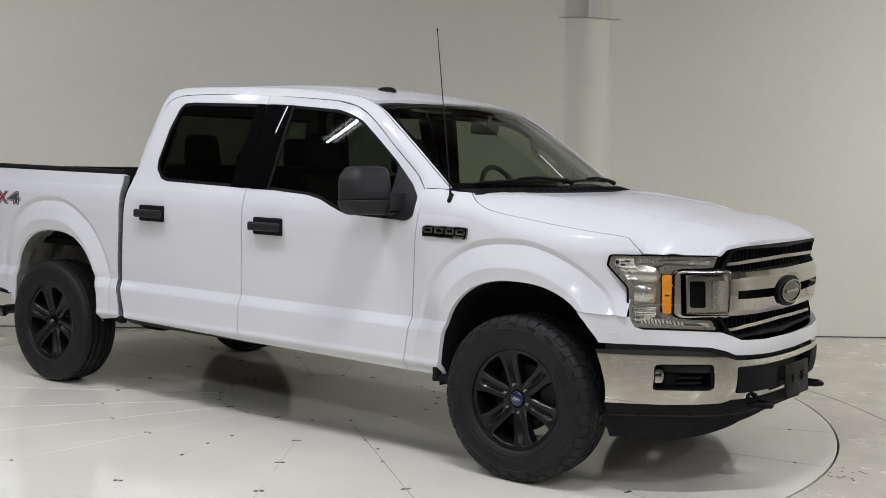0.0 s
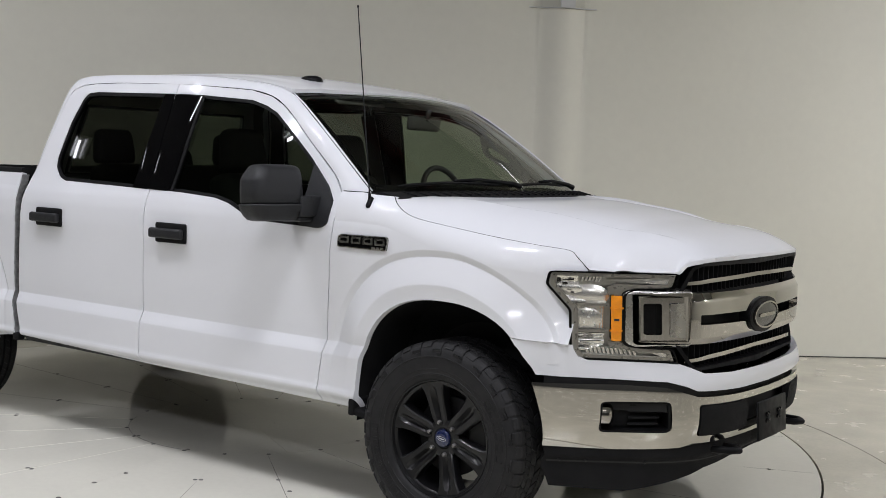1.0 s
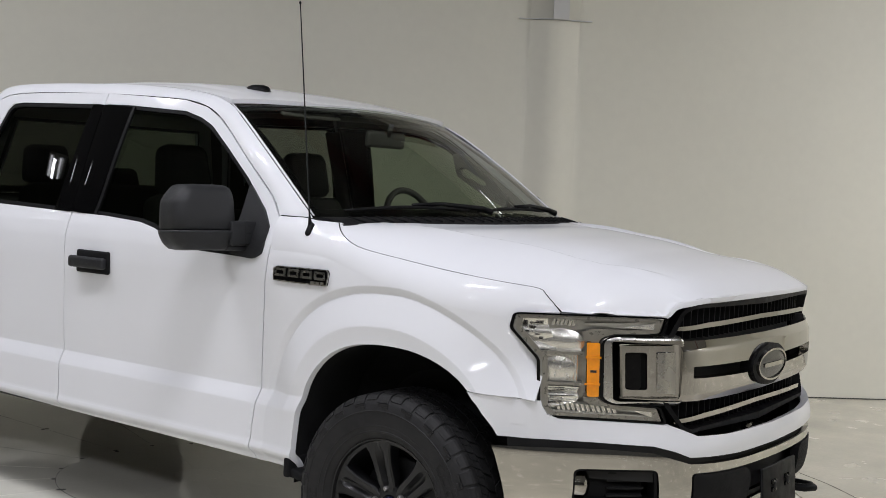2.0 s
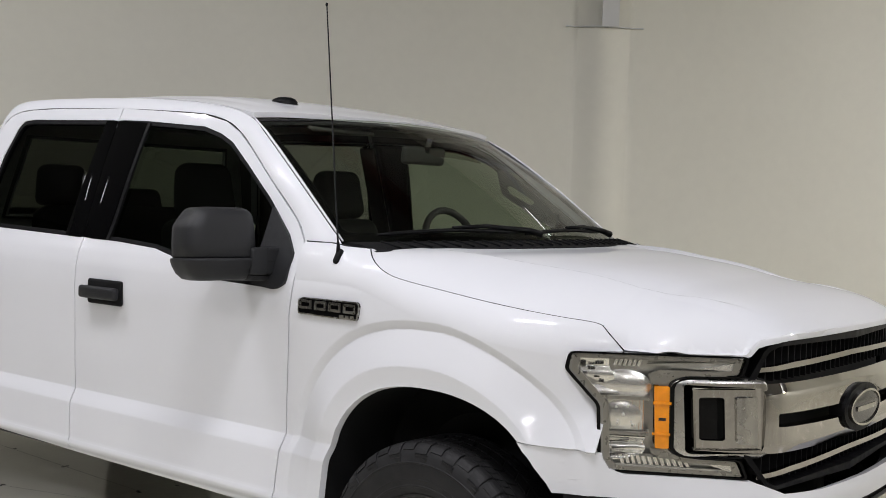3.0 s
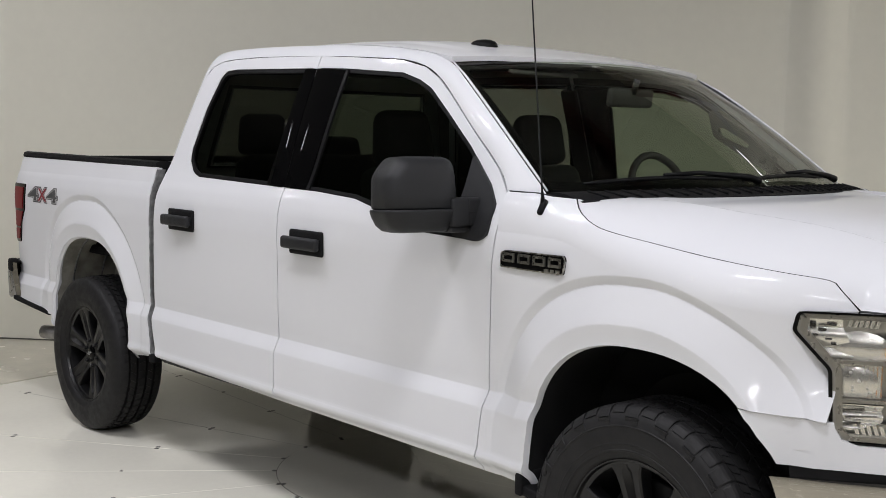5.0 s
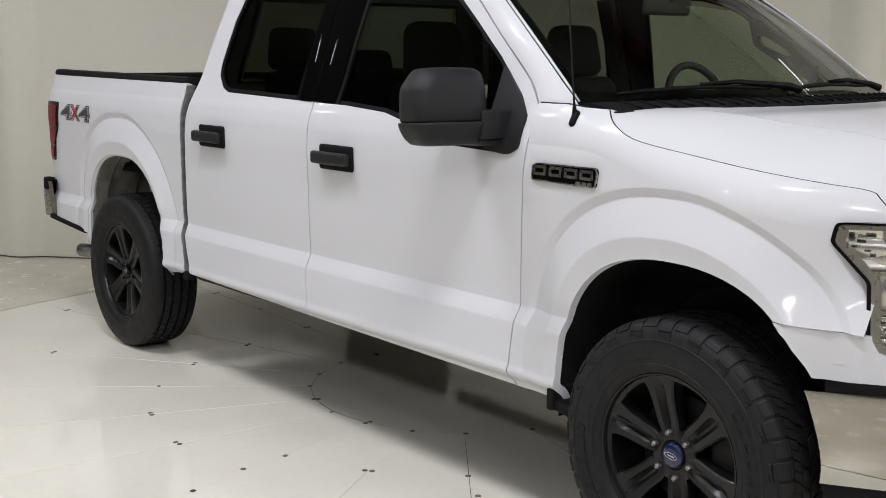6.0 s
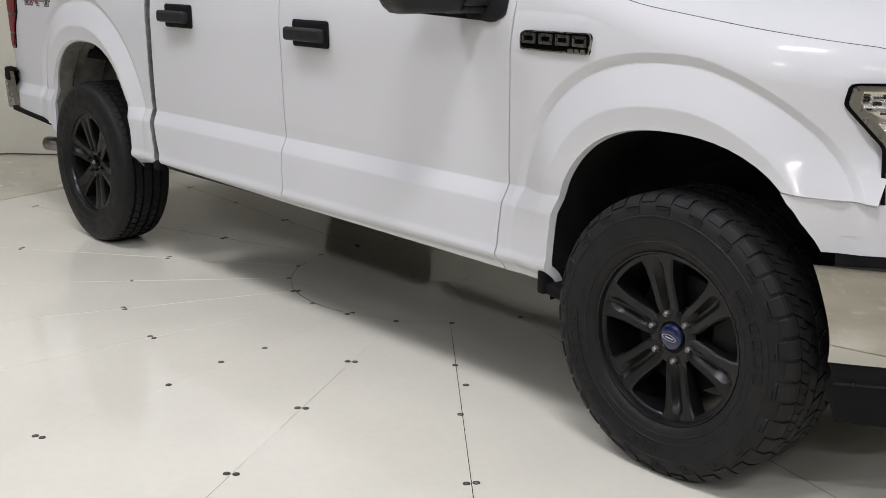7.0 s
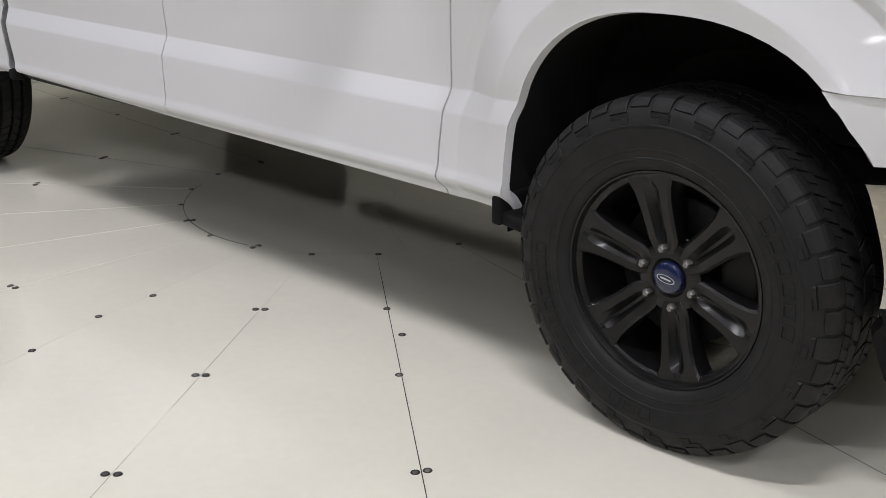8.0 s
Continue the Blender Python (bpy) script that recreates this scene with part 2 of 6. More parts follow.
def panel(name, outline, place, facing, step=(0.03, 0.03), holes=(), rim=0.012, creases=(), e=0.004):
    """A curved sheet: a flat outline with holes, cut into a grid, laid on the surface place(a, b), with a turned-in rim.
    facing: the way its front looks; creases: extra cuts across the second axis; e: reach of the normals."""
    from mathutils.geometry import tessellate_polygon
    rings = [[Vector((a, b, 0)) for a, b in r] for r in (outline, *holes)]
    flat = [(v.x, v.y) for r in rings for v in r]
    facing = Vector(facing)
    verts, index, faces = [], {}, []

    def vid(p):
        k = (round(p[0] * 50000), round(p[1] * 50000))
        if k not in index:
            index[k] = len(verts)
            verts.append(p)
        return index[k]

    for tri in tessellate_polygon(rings):
        pieces = [[flat[i] for i in tri]]
        for ax in (0, 1):
            done = []
            for poly in pieces:
                lo, hi = min(p[ax] for p in poly), max(p[ax] for p in poly)
                k = math.floor(lo / step[ax]) + 1
                rest = poly
                lines = [step[ax] * q for q in range(k, math.ceil(hi / step[ax]) + 1)] + (list(creases) if ax else [])
                for line in sorted(lines):
                    if lo + 1e-9 < line < hi - 1e-9 and len(rest) > 2:
                        a, rest = cut(rest, ax, line)
                        if len(a) > 2:
                            done.append(a)
                if len(rest) > 2:
                    done.append(rest)
            pieces = done
        for poly in pieces:
            ids = []
            for p in poly:
                i = vid(p)
                if not ids or (i != ids[-1] and i != ids[0]):
                    ids.append(i)
            if len(ids) > 2:
                faces.append(ids)
    pos, nor = [], []
    for a, b in verts:
        p = place(a, b)
        n = (Vector(place(a + e, b)) - Vector(place(a - e, b))).cross(Vector(place(a, b + e)) - Vector(place(a, b - e))).normalized()
        pos.append(Vector(p))
        nor.append(n if n.dot(facing) >= 0 else -n)
    allpos, out = [tuple(p) for p in pos], []
    for f in faces:
        n = (pos[f[1]] - pos[f[0]]).cross(pos[f[2]] - pos[f[0]])
        if len(f) > 3:
            n += (pos[f[2]] - pos[f[0]]).cross(pos[f[3]] - pos[f[0]])
        out.append(f if n.dot(nor[f[0]]) >= 0 else f[::-1])
    front = len(out)
    edges = {}
    for f in out:
        for i, a in enumerate(f):
            b = f[(i + 1) % len(f)]
            edges.setdefault((min(a, b), max(a, b)), []).append((a, b))
    if rim:
        back, top = {}, {}
        for uses in edges.values():
            if len(uses) != 1:
                continue
            a, b = uses[0]
            for i in (a, b):
                if i not in back:
                    top[i] = len(allpos)
                    allpos.append(tuple(pos[i]))
                    back[i] = len(allpos)
                    allpos.append(tuple(pos[i] - nor[i] * rim))
            out.append([top[b], top[a], back[a], back[b]])
    me = bpy.data.meshes.new(name)
    me.from_pydata(allpos, [], out)
    loops = []
    for k, p in enumerate(me.polygons):
        p.use_smooth = k < front
        for v in p.vertices:
            loops.append(tuple(nor[v]) if k < front else (0, 0, 0))
    me.normals_split_custom_set(loops)
    return me


def border(name, outline, width, place, facing, rim=0.02):
    """A narrow band that follows an outline on a surface, with turned-in edges."""
    n = len(outline)
    lines = [outline, inset(outline, width)]
    e, facing = 0.004, Vector(facing)
    pos = []
    for line in lines:
        for a, b in line:
            p = Vector(place(a, b))
            nn = (Vector(place(a + e, b)) - Vector(place(a - e, b))).cross(Vector(place(a, b + e)) - Vector(place(a, b - e))).normalized()
            pos.append((p, nn if nn.dot(facing) >= 0 else -nn))
    rows = [[p - q * rim for p, q in pos[:n]], [p for p, q in pos[:n]], [p for p, q in pos[n:]], [p - q * rim for p, q in pos[n:]]]
    me = loft(name, rows, closed=True)
    me.set_sharp_from_angle(angle=radians(40))
    return me


def loft(name, rows, closed=False, caps=False, smooth=True):
    """A skin through rows of points, all of one length."""
    n = len(rows[0])
    pts = [tuple(p) for r in rows for p in r]
    faces = []
    for i in range(len(rows) - 1):
        for j in range(n if closed else n - 1):
            a, b = i * n + j, i * n + (j + 1) % n
            faces.append((a, b, b + n, a + n))
    if caps:
        faces += [tuple(range(n))[::-1], tuple(range((len(rows) - 1) * n, len(rows) * n))]
    me = bpy.data.meshes.new(name)
    me.from_pydata(pts, [], faces)
    bm = bmesh.new()
    bm.from_mesh(me)
    bmesh.ops.recalc_face_normals(bm, faces=bm.faces)
    for f in bm.faces:
        f.smooth = smooth and len(f.verts) <= 4
    bm.to_mesh(me)
    bm.free()
    return me


def box(size, at=(0, 0, 0), bevel=0.0, segments=2, turn=None, taper=None):
    """A block with rounded edges; taper(v) may move its corners first."""
    bm = bmesh.new()
    bmesh.ops.create_cube(bm, size=1)
    for v in bm.verts:
        v.co = Vector((v.co.x * size[0], v.co.y * size[1], v.co.z * size[2]))
        if taper:
            v.co = Vector(taper(v.co))
    if bevel:
        bmesh.ops.bevel(bm, geom=bm.edges[:], offset=bevel, segments=segments, affect="EDGES", profile=0.5)
    m = Matrix.Translation(at)
    if turn:
        m = m @ Euler([radians(a) for a in turn]).to_matrix().to_4x4()
    bmesh.ops.transform(bm, matrix=m, verts=bm.verts)
    for f in bm.faces:
        f.smooth = bevel > 0
    return bm


def joined(*bms):
    out = bmesh.new()
    for b in bms:
        me = bpy.data.meshes.new("tmp")
        b.to_mesh(me)
        b.free()
        out.from_mesh(me)
        bpy.data.meshes.remove(me)
    return out


def lathe(profile, n=64, axis="y"):
    """A turned body: profile of (radius, along) about the y axis."""
    bm = bmesh.new()
    rings = []
    for r, y in profile:
        rings.append([bm.verts.new((r * math.cos(2 * math.pi * i / n), y, r * math.sin(2 * math.pi * i / n))) for i in range(n)])
    for a, b in zip(rings, rings[1:]):
        for i in range(n):
            f = bm.faces.new((a[i], a[(i + 1) % n], b[(i + 1) % n], b[i]))
            f.smooth = True
    bmesh.ops.recalc_face_normals(bm, faces=bm.faces)
    return bm


def tube(points, radius, n=10, closed=False):
    """A round bar along the points; radius: one number or one for each point."""
    pts = [Vector(p) for p in points]
    bm = bmesh.new()
    rings = []
    up = Vector((0, 0, 1))
    for i, p in enumerate(pts):
        a = pts[i - 1] if (i or closed) else p
        b = pts[(i + 1) % len(pts)] if (i < len(pts) - 1 or closed) else p
        d = (b - a).normalized()
        s = d.cross(up if abs(d.z) < 0.95 else Vector((1, 0, 0))).normalized()
        t = s.cross(d)
        r = radius[i] if isinstance(radius, (list, tuple)) else radius
        rings.append([bm.verts.new(p + (s * math.cos(2 * math.pi * j / n) + t * math.sin(2 * math.pi * j / n)) * r) for j in range(n)])
    for i in range(len(rings) if closed else len(rings) - 1):
        a, b = rings[i], rings[(i + 1) % len(rings)]
        for j in range(n):
            f = bm.faces.new((a[j], a[(j + 1) % n], b[(j + 1) % n], b[j]))
            f.smooth = True
    if not closed:
        bm.faces.new(rings[0][::-1])
        bm.faces.new(rings[-1])
    bmesh.ops.recalc_face_normals(bm, faces=bm.faces)
    return bm


def part(name, geo, mat, parent=None, label="", smooth_angle=None):
    """Links a bmesh or mesh as one object under a thing or part."""
    if isinstance(geo, bmesh.types.BMesh):
        me = bpy.data.meshes.new(name)
        geo.to_mesh(me)
        geo.free()
    else:
        me = geo
    for mm in (mat if isinstance(mat, (list, tuple)) else [mat]):
        if mm.name not in [x.name for x in me.materials if x]:
            me.materials.append(mm)
    if smooth_angle:
        me.set_sharp_from_angle(angle=radians(smooth_angle))
    ob = new(name, me)
    if parent:
        ob.parent = parent
    return tagged(ob, label)


def thing(name, label, category, group="", at=(0, 0, 0)):
    ob = new(name)
    ob.location = at
    return tagged(ob, label, category, group)


# ---- the room ----
P0, ALONG, INTO = Vector((-6.4, -0.15, 0)), Vector((0.757, 0.653, 0)).normalized(), Vector((0.653, -0.757, 0)).normalized()
LEDGE = 2.83


def room(s, v, z):
    return P0 + ALONG * s + INTO * v + Vector((0, 0, z))


def bulge(s):
    """How far the wall skin stands out round its two steel columns."""
    out = 0.0
    for mid in (5.62, -0.42):
        k = abs(s - mid) / 0.235
        if k < 1:
            out = max(out, 0.06 * (0.5 + 0.5 * math.cos(math.pi * k)))
    return out


svals = sorted({round(-9 + i * 0.5, 3) for i in range(46)} | {round(m - 0.4 + i * 0.02, 3) for m in (5.62, -0.42) for i in range(41)})
rows = [[room(s, bulge(s), z) for s in svals] for z in (0, 1.4, LEDGE)]
rows += [[room(s, 0, LEDGE + 0.002) for s in svals], [room(s, 0, CEILING) for s in svals]]
wall_n = part("wall_north", loft("wall_north", rows), WALL_PAINT, smooth_angle=50)
tagged(wall_n, "matt grey-beige painted studio wall skin with bulges round columns", "wall", kind="structure")


def flat_wall(name, a, b, mat, label):
    """A plain wall 0.15 m thick from a to b (s, v), its inner face on the line."""
    pa, pb = room(*a, 0), room(*b, 0)
    mid = room(2, 8, 0)
    out = Vector((-(pb - pa).y, (pb - pa).x, 0)).normalized()
    if out.dot(pa - mid) < 0:
        out = -out
    ring = [pa, pb, pb + out * 0.15, pa + out * 0.15]
    up = Vector((0, 0, CEILING))
    me = loft(name, [ring, [p + up for p in ring]], closed=True, caps=True, smooth=False)
    return tagged(part(name, me, mat), label, "wall", kind="structure")


flat_wall("wall_east", (13.5, 0), (13.5, 16), WALL_PAINT, "plain grey-beige painted studio wall")
# two added walls out of view, dark so that reflections show unlit space
flat_wall("wall_west", (-9, 0), (-9, 16), UNLIT_DARK, "added unseen dark wall in place of the unlit open warehouse")
flat_wall("wall_south", (-9, 16), (13.5, 16), UNLIT_DARK, "added unseen dark wall in place of the unlit warehouse behind the studio")
ring = [room(-9.2, -0.2, CEILING), room(13.7, -0.2, CEILING), room(13.7, 16.2, CEILING), room(-9.2, 16.2, CEILING)]
tagged(part("ceiling", loft("ceiling", [ring, [p + Vector((0, 0, 0.1)) for p in ring]], closed=True, caps=True, smooth=False), CEIL_PAINT),
       "plain grey painted ceiling", "ceiling", kind="structure")

# dark joint where the wall skin meets the floor
tagged(part("wall_joint", loft("wall_joint", [[room(s, bulge(s) + v, z) for s in svals] for v, z in ((0.003, 0.009), (0.006, 0.0088), (0.009, 0.001))]), JOINT), "dark joint along the foot of the wall", "joint", kind="structure")

# floor round the turntable
R_TABLE = 3.145


def ring_strip(name, r0, r1, z, n=160, a0=0.0, a1=360.0, edge=0.0):
    rows = []
    radii = [(r0, z - edge), (r0, z)] if edge else [(r0, z)]
    radii += [(r1, z)] + ([(r1, z - edge)] if edge else [])
    for r, zz in radii:
        rows.append([TABLE + Vector((r * math.cos(radians(a0 + (a1 - a0) * i / n)), r * math.sin(radians(a0 + (a1 - a0) * i / n)), zz)) for i in range(n + 1)])
    return loft(name, rows, smooth=False)


floor = part("floor", ring_strip("floor", R_TABLE + 0.006, 19, 0, edge=0.03), WORN_PAINT)
tagged(floor, "cream painted concrete studio floor, scuffed round the turntable", "floor", kind="structure")
tagged(part("floor_pit", ring_strip("floor_pit", 0.0, R_TABLE + 0.05, -0.03), JOINT), "dark pit under the turntable", "floor", kind="structure")
# arc joint outside the table, and drill marks
joint_y = curve([0.2, 0.34, 0.50, 0.66, 0.82, 0.99, 1.15, 1.30, 1.42, 1.5], [2.46, 2.365, 2.26, 2.125, 1.97, 1.79, 1.59, 1.36, 1.12, 0.9], 0.05)
joint = part("floor_joint", loft("floor_joint", [[(x, joint_y(x) + w, z) for x in [0.3 + 0.05 * i for i in range(25)]] for w, z in ((0, 0.0002), (0.0015, 0.0012), (0.0065, 0.0012), (0.008, 0.0002))]), JOINT)
tagged(joint, "dark curved joint in the painted floor", "joint", kind="structure")
rng = random.Random(4)
bm = bmesh.new()
for i in range(16):
    c = Vector((1.24 + rng.uniform(-0.09, 0.09), 0.29 + rng.uniform(-0.13, 0.13), 0.001))
    vs = [bm.verts.new(c + Vector((0.008 * math.cos(k), 0.008 * math.sin(k), 0))) for k in (0, 1.05, 2.1, 3.14, 4.2, 5.25)]
    bm.faces.new(vs)
tagged(part("drill_marks", bm, JOINT), "scattered small dark drill marks on the floor", "marks", kind="stuff")

# turntable: 20 plates round a hub ring
table = tagged(thing("turntable", "cream painted steel vehicle turntable of bolted wedge plates", "turntable", at=(0, 0, 0)), kind="structure")
A0, PITCH, R_HUB = -38.9, 18.0, 0.70
ANGLE = {k: A0 + k * PITCH for k in range(21)}
ANGLE.update({1: -15.5, 2: 7.7, 3: 23.3, 4: 38.5, 5: 53.0, 13: 197.0, 14: 215.5, 15: 232.4, 16: 249.6, 17: 266.8, 18: 284.6, 19: 302.8})


def wedge(r0, r1, a0, a1, gap=0.0003, n=8):
    """A plate between two radii and two lines that leave the gap open."""
    def arc(r, z):
        da = math.degrees(gap / max(r, 0.05))
        lo, hi = a0 + da, a1 - da
        return [TABLE + Vector((r * math.cos(radians(lo + (hi - lo) * i / n)), r * math.sin(radians(lo + (hi - lo) * i / n)), z)) for i in range(n + 1)]
    top, low = arc(r0, 0) + arc(r1, 0)[::-1], arc(r0, -0.02) + arc(r1, -0.02)[::-1]
    return loft("floor_plate", [low, top], closed=True, caps=True, smooth=False)


for k in range(20):
    part("floor_plate", wedge(R_HUB + 0.0006, R_TABLE - 0.006, ANGLE[k], ANGLE[k + 1]), FLOOR_PAINT, table)
for k in range(8):
    part("hub_plate", wedge(0.12, R_HUB - 0.0006, A0 + 9 + k * 45, A0 + 54 + k * 45), FLOOR_PAINT, table)
part("hub_cap", wedge(0.004, 0.1196, 0, 359.9, n=24), FLOOR_PAINT, table)


def seam(a, r0, r1, w, z, mat, name):
    """A thin tapering strip along a joint between two plates."""
    c, s = math.cos(radians(a)), math.sin(radians(a))
    rows = []
    for i in range(9):
        t = i / 8
        r, h = r0 + (r1 - r0) * t, w * min(1.0, 0.15 + 6 * t, 0.15 + 6 * (1 - t)) / 2
        rows.append([TABLE + Vector((r * c - s * q, r * s + c * q, zz)) for q, zz in ((-h, 0.0003), (-h * 0.5, z), (h * 0.5, z), (h, 0.0003))])
    part(name, loft(name, rows), mat, table)


# some joints stand open and dark, others are filled with a bead of paint
OPEN = {0: ((0.70, 3.09),), 1: ((1.22, 1.86), (2.06, 2.9)), 3: ((1.05, 1.60),), 6: ((0.72, 0.95),), 7: ((0.72, 2.9),), 8: ((0.72, 3.0),), 9: ((0.72, 3.0),), 10: ((0.72, 2.6),), 11: ((0.72, 3.0),), 12: ((0.72, 3.0),), 13: ((0.9, 3.0),), 14: ((0.9, 3.0),), 19: ((0.72, 3.09),), 18: ((1.9, 3.115),), 17: ((2.75, 3.115),), 16: ((2.6, 3.115),)}
for k in range(20):
    j = (-k) % 20
    a = ANGLE[k]
    for r0, r1 in OPEN.get(j, ()):
        seam(a, r0, r1, 0.0026 if j == 0 else 0.0022 if j > 6 else 0.0012, 0.0006, JOINT, "open_joint")
    if (j not in OPEN or j in (3, 6)) and j != 2:
        seam(a + 0.06, 0.71, 3.08, 0.011 if j != 2 else 0.005, 0.0021, FLOOR_PAINT, "paint_bead")
part("open_joint", ring_strip("open_joint", R_HUB - 0.002, R_HUB + 0.0022, 0.0008, n=20, a0=-112, a1=-77), JOINT, table)
part("open_joint", ring_strip("open_joint", R_HUB - 0.001, R_HUB + 0.001, 0.0008, n=20, a0=-150, a1=-112), JOINT, table)
part("paint_bead", ring_strip("paint_bead", R_HUB - 0.004, R_HUB + 0.004, 0.0016, n=30, a0=-76, a1=-18), FLOOR_PAINT, table)
bm = bmesh.new()
vs = [[bm.verts.new((r * math.cos(i * math.pi / 5), r * math.sin(i * math.pi / 5), z)) for i in range(10)] for r, z in ((0.0115, 0.0004), (0.0105, 0.0018), (0.0068, 0.0012), (0.0055, 0.0022))]
for a, b in zip(vs, vs[1:]):
    for i in range(10):
        bm.faces.new((a[i], a[(i + 1) % 10], b[(i + 1) % 10], b[i]))
bm.faces.new(vs[-1]).material_index = 1
for f in bm.faces[20:30]:
    f.material_index = 1
bolt_mesh = bpy.data.meshes.new("bolt")
bm.to_mesh(bolt_mesh)
bm.free()
bolt_mesh.materials.append(BOLT)
bolt_mesh.materials.append(BOLT_HEAD)


def bolt(r, a, side):
    ob = new("bolt", bolt_mesh)
    c = TABLE + Vector((r * math.cos(radians(a)), r * math.sin(radians(a)), 0))
    ob.location = c + Vector((-math.sin(radians(a)), math.cos(radians(a)), 0)) * side
    ob.parent = table


SPOTS = {0: [(1.20, -0.003), (1.398, 0.025), (1.657, -0.006), (2.153, "pair"), (2.8, "pair")], 1: [(1.205, "pair"), (1.664, "pair"), (2.175, "pair"), (2.75, "pair")],
         2: [(1.213, 0.012), (1.415, -0.015), (1.681, 0.0), (2.21, "pair")], 3: [(1.43, "pair"), (2.26, 0.0)], 4: [(1.43, "pair"), (2.2, 0.0)], 5: [(1.42, 0.0), (2.2, 0.0)],
         6: [(1.381, "pair"), (2.187, "pair")], 7: [(1.35, "pair"), (2.824, "pair")], 16: [(1.6, 0.0), (2.965, 0.0)], 17: [(1.6, 0.0), (2.886, 0.0)], 18: [(1.6, 0.0), (2.965, 0.0)]}
for k in range(20):
    a = ANGLE[k]
    j = (-k) % 20
    # (radius, how): a pair astride the joint, or one bolt that far beside it
    spots = SPOTS.get(j, [(1.43, "pair"), (2.02, -0.012), (2.6, "pair")])
    for r, how in spots:
        if how == "pair":
            bolt(r, a, 0.014), bolt(r + 0.004, a, -0.014)
        else:
            bolt(r, a, how)
    bolt(R_HUB + 0.012, a, 0.006)
    if j in (2, 4, 8, 12):
        bolt(R_HUB - 0.012, a + 1.0, 0.0)

# thin plate that caps the wall skin where it bulges round the column
near = [x for x in svals if abs(x - 5.62) < 0.285]
plate_rows = [[room(x, v, z) for x in near] for v, z in ((0.001, LEDGE + 0.004), (0.001, LEDGE + 0.011))]
plate_rows = [plate_rows[0], [room(x, bulge(x) + 0.022, LEDGE + 0.004) for x in near], [room(x, bulge(x) + 0.022, LEDGE + 0.011) for x in near], plate_rows[1]]
tagged(part("ledge_plate", loft("ledge_plate", plate_rows, caps=False), WHITE_STEEL), "thin grey plate capping the wall skin at the column", "trim", kind="structure")

# steel column above the ledge
column = thing("steel_column", "white painted steel column rising above the wall ledge", "column")


def rect_bar(s0, s1, v0, v1, z0, z1, name):
    ring = [room(s0, v0, z0), room(s1, v0, z0), room(s1, v1, z0), room(s0, v1, z0)]
    return loft(name, [ring, [p + Vector((0, 0, z1 - z0)) for p in ring]], closed=True, caps=True, smooth=False)


part("flange", rect_bar(5.585, 5.705, 0.10, 0.112, LEDGE + 0.003, CEILING, "flange"), WHITE_STEEL, column)
part("flange", rect_bar(5.585, 5.705, -0.04, -0.028, LEDGE + 0.003, CEILING, "flange"), WHITE_STEEL, column)
part("web", rect_bar(5.64, 5.65, -0.028, 0.10, LEDGE + 0.003, CEILING, "web"), WHITE_STEEL, column)
gus = [[room(5.708, 0.02, 3.02), room(6.3, 0.02, 3.38), room(6.3, 0.02, 3.50), room(5.708, 0.02, 3.14)]]
gus.append([p + INTO * 0.05 for p in gus[0]])
part("brace", loft("brace", gus, closed=True, caps=True, smooth=False), WHITE_STEEL, column)
part("haunch", rect_bar(5.56, 5.73, -0.05, 0.16, 3.55, CEILING, "haunch"), RED_STEEL, column, "dark red primed steel haunch")
beam = thing("ceiling_beam", "dark red primed steel beam running under the ceiling", "beam")
ends = (Vector((-5.2, 0.35, CEILING)), Vector((6.0, 3.75, CEILING)))
across = Vector((-(ends[1] - ends[0]).y, (ends[1] - ends[0]).x, 0)).normalized()
for name, w, z0, z1 in (("flange", 0.10, 0.23, 0.215), ("web", 0.008, 0.215, 0.016), ("flange", 0.10, 0.016, 0.001)):
    rows = [[p - across * w - Vector((0, 0, z0)), p + across * w - Vector((0, 0, z0)), p + across * w - Vector((0, 0, z1)), p - across * w - Vector((0, 0, z1))] for p in ends]
    part(name, loft(name, rows, closed=True, caps=True, smooth=False), RED_STEEL, beam)
colb = thing("steel_column", "white painted steel column rising above the wall ledge", "column")
part("flange", rect_bar(-0.48, -0.36, 0.10, 0.112, LEDGE + 0.003, CEILING, "flange"), WHITE_STEEL, colb)
part("web", rect_bar(-0.425, -0.415, -0.028, 0.10, LEDGE + 0.003, CEILING, "web"), WHITE_STEEL, colb)

# ceiling fixtures: twin fluorescent tubes in an open white housing
first = None
for x, y, share in FIXTURES:
    m = pose(x, y, CEILING, 0, 0, FIXTURE_TURN)
    if first is None:
        first = thing("ceiling_light", "white twin-tube fluorescent strip light fixed to the ceiling", "ceiling light", "strip lights on the ceiling")
        part("housing", box((1.3, 0.22, 0.05), (0, 0, -0.027), 0.006), WHITE_STEEL, first)
        for off in (-0.06, 0.06):
            part("tube", tube([(-0.6, off, -0.075), (0.6, off, -0.075)], 0.013, 8), TUBE, first)
        first.matrix_basis = m
    else:
        copy_thing(first, m)
    lamp = bpy.data.lights.new("strip_lamp", "AREA")
    lamp.shape, lamp.size, lamp.size_y, lamp.energy, lamp.color = "RECTANGLE", 1.2, 0.04, LAMP_POWER * share, LAMP_COLOUR
    lo = new("strip_lamp", lamp)
    lo.matrix_world = Matrix.Translation((0, 0, -0.11)) @ m

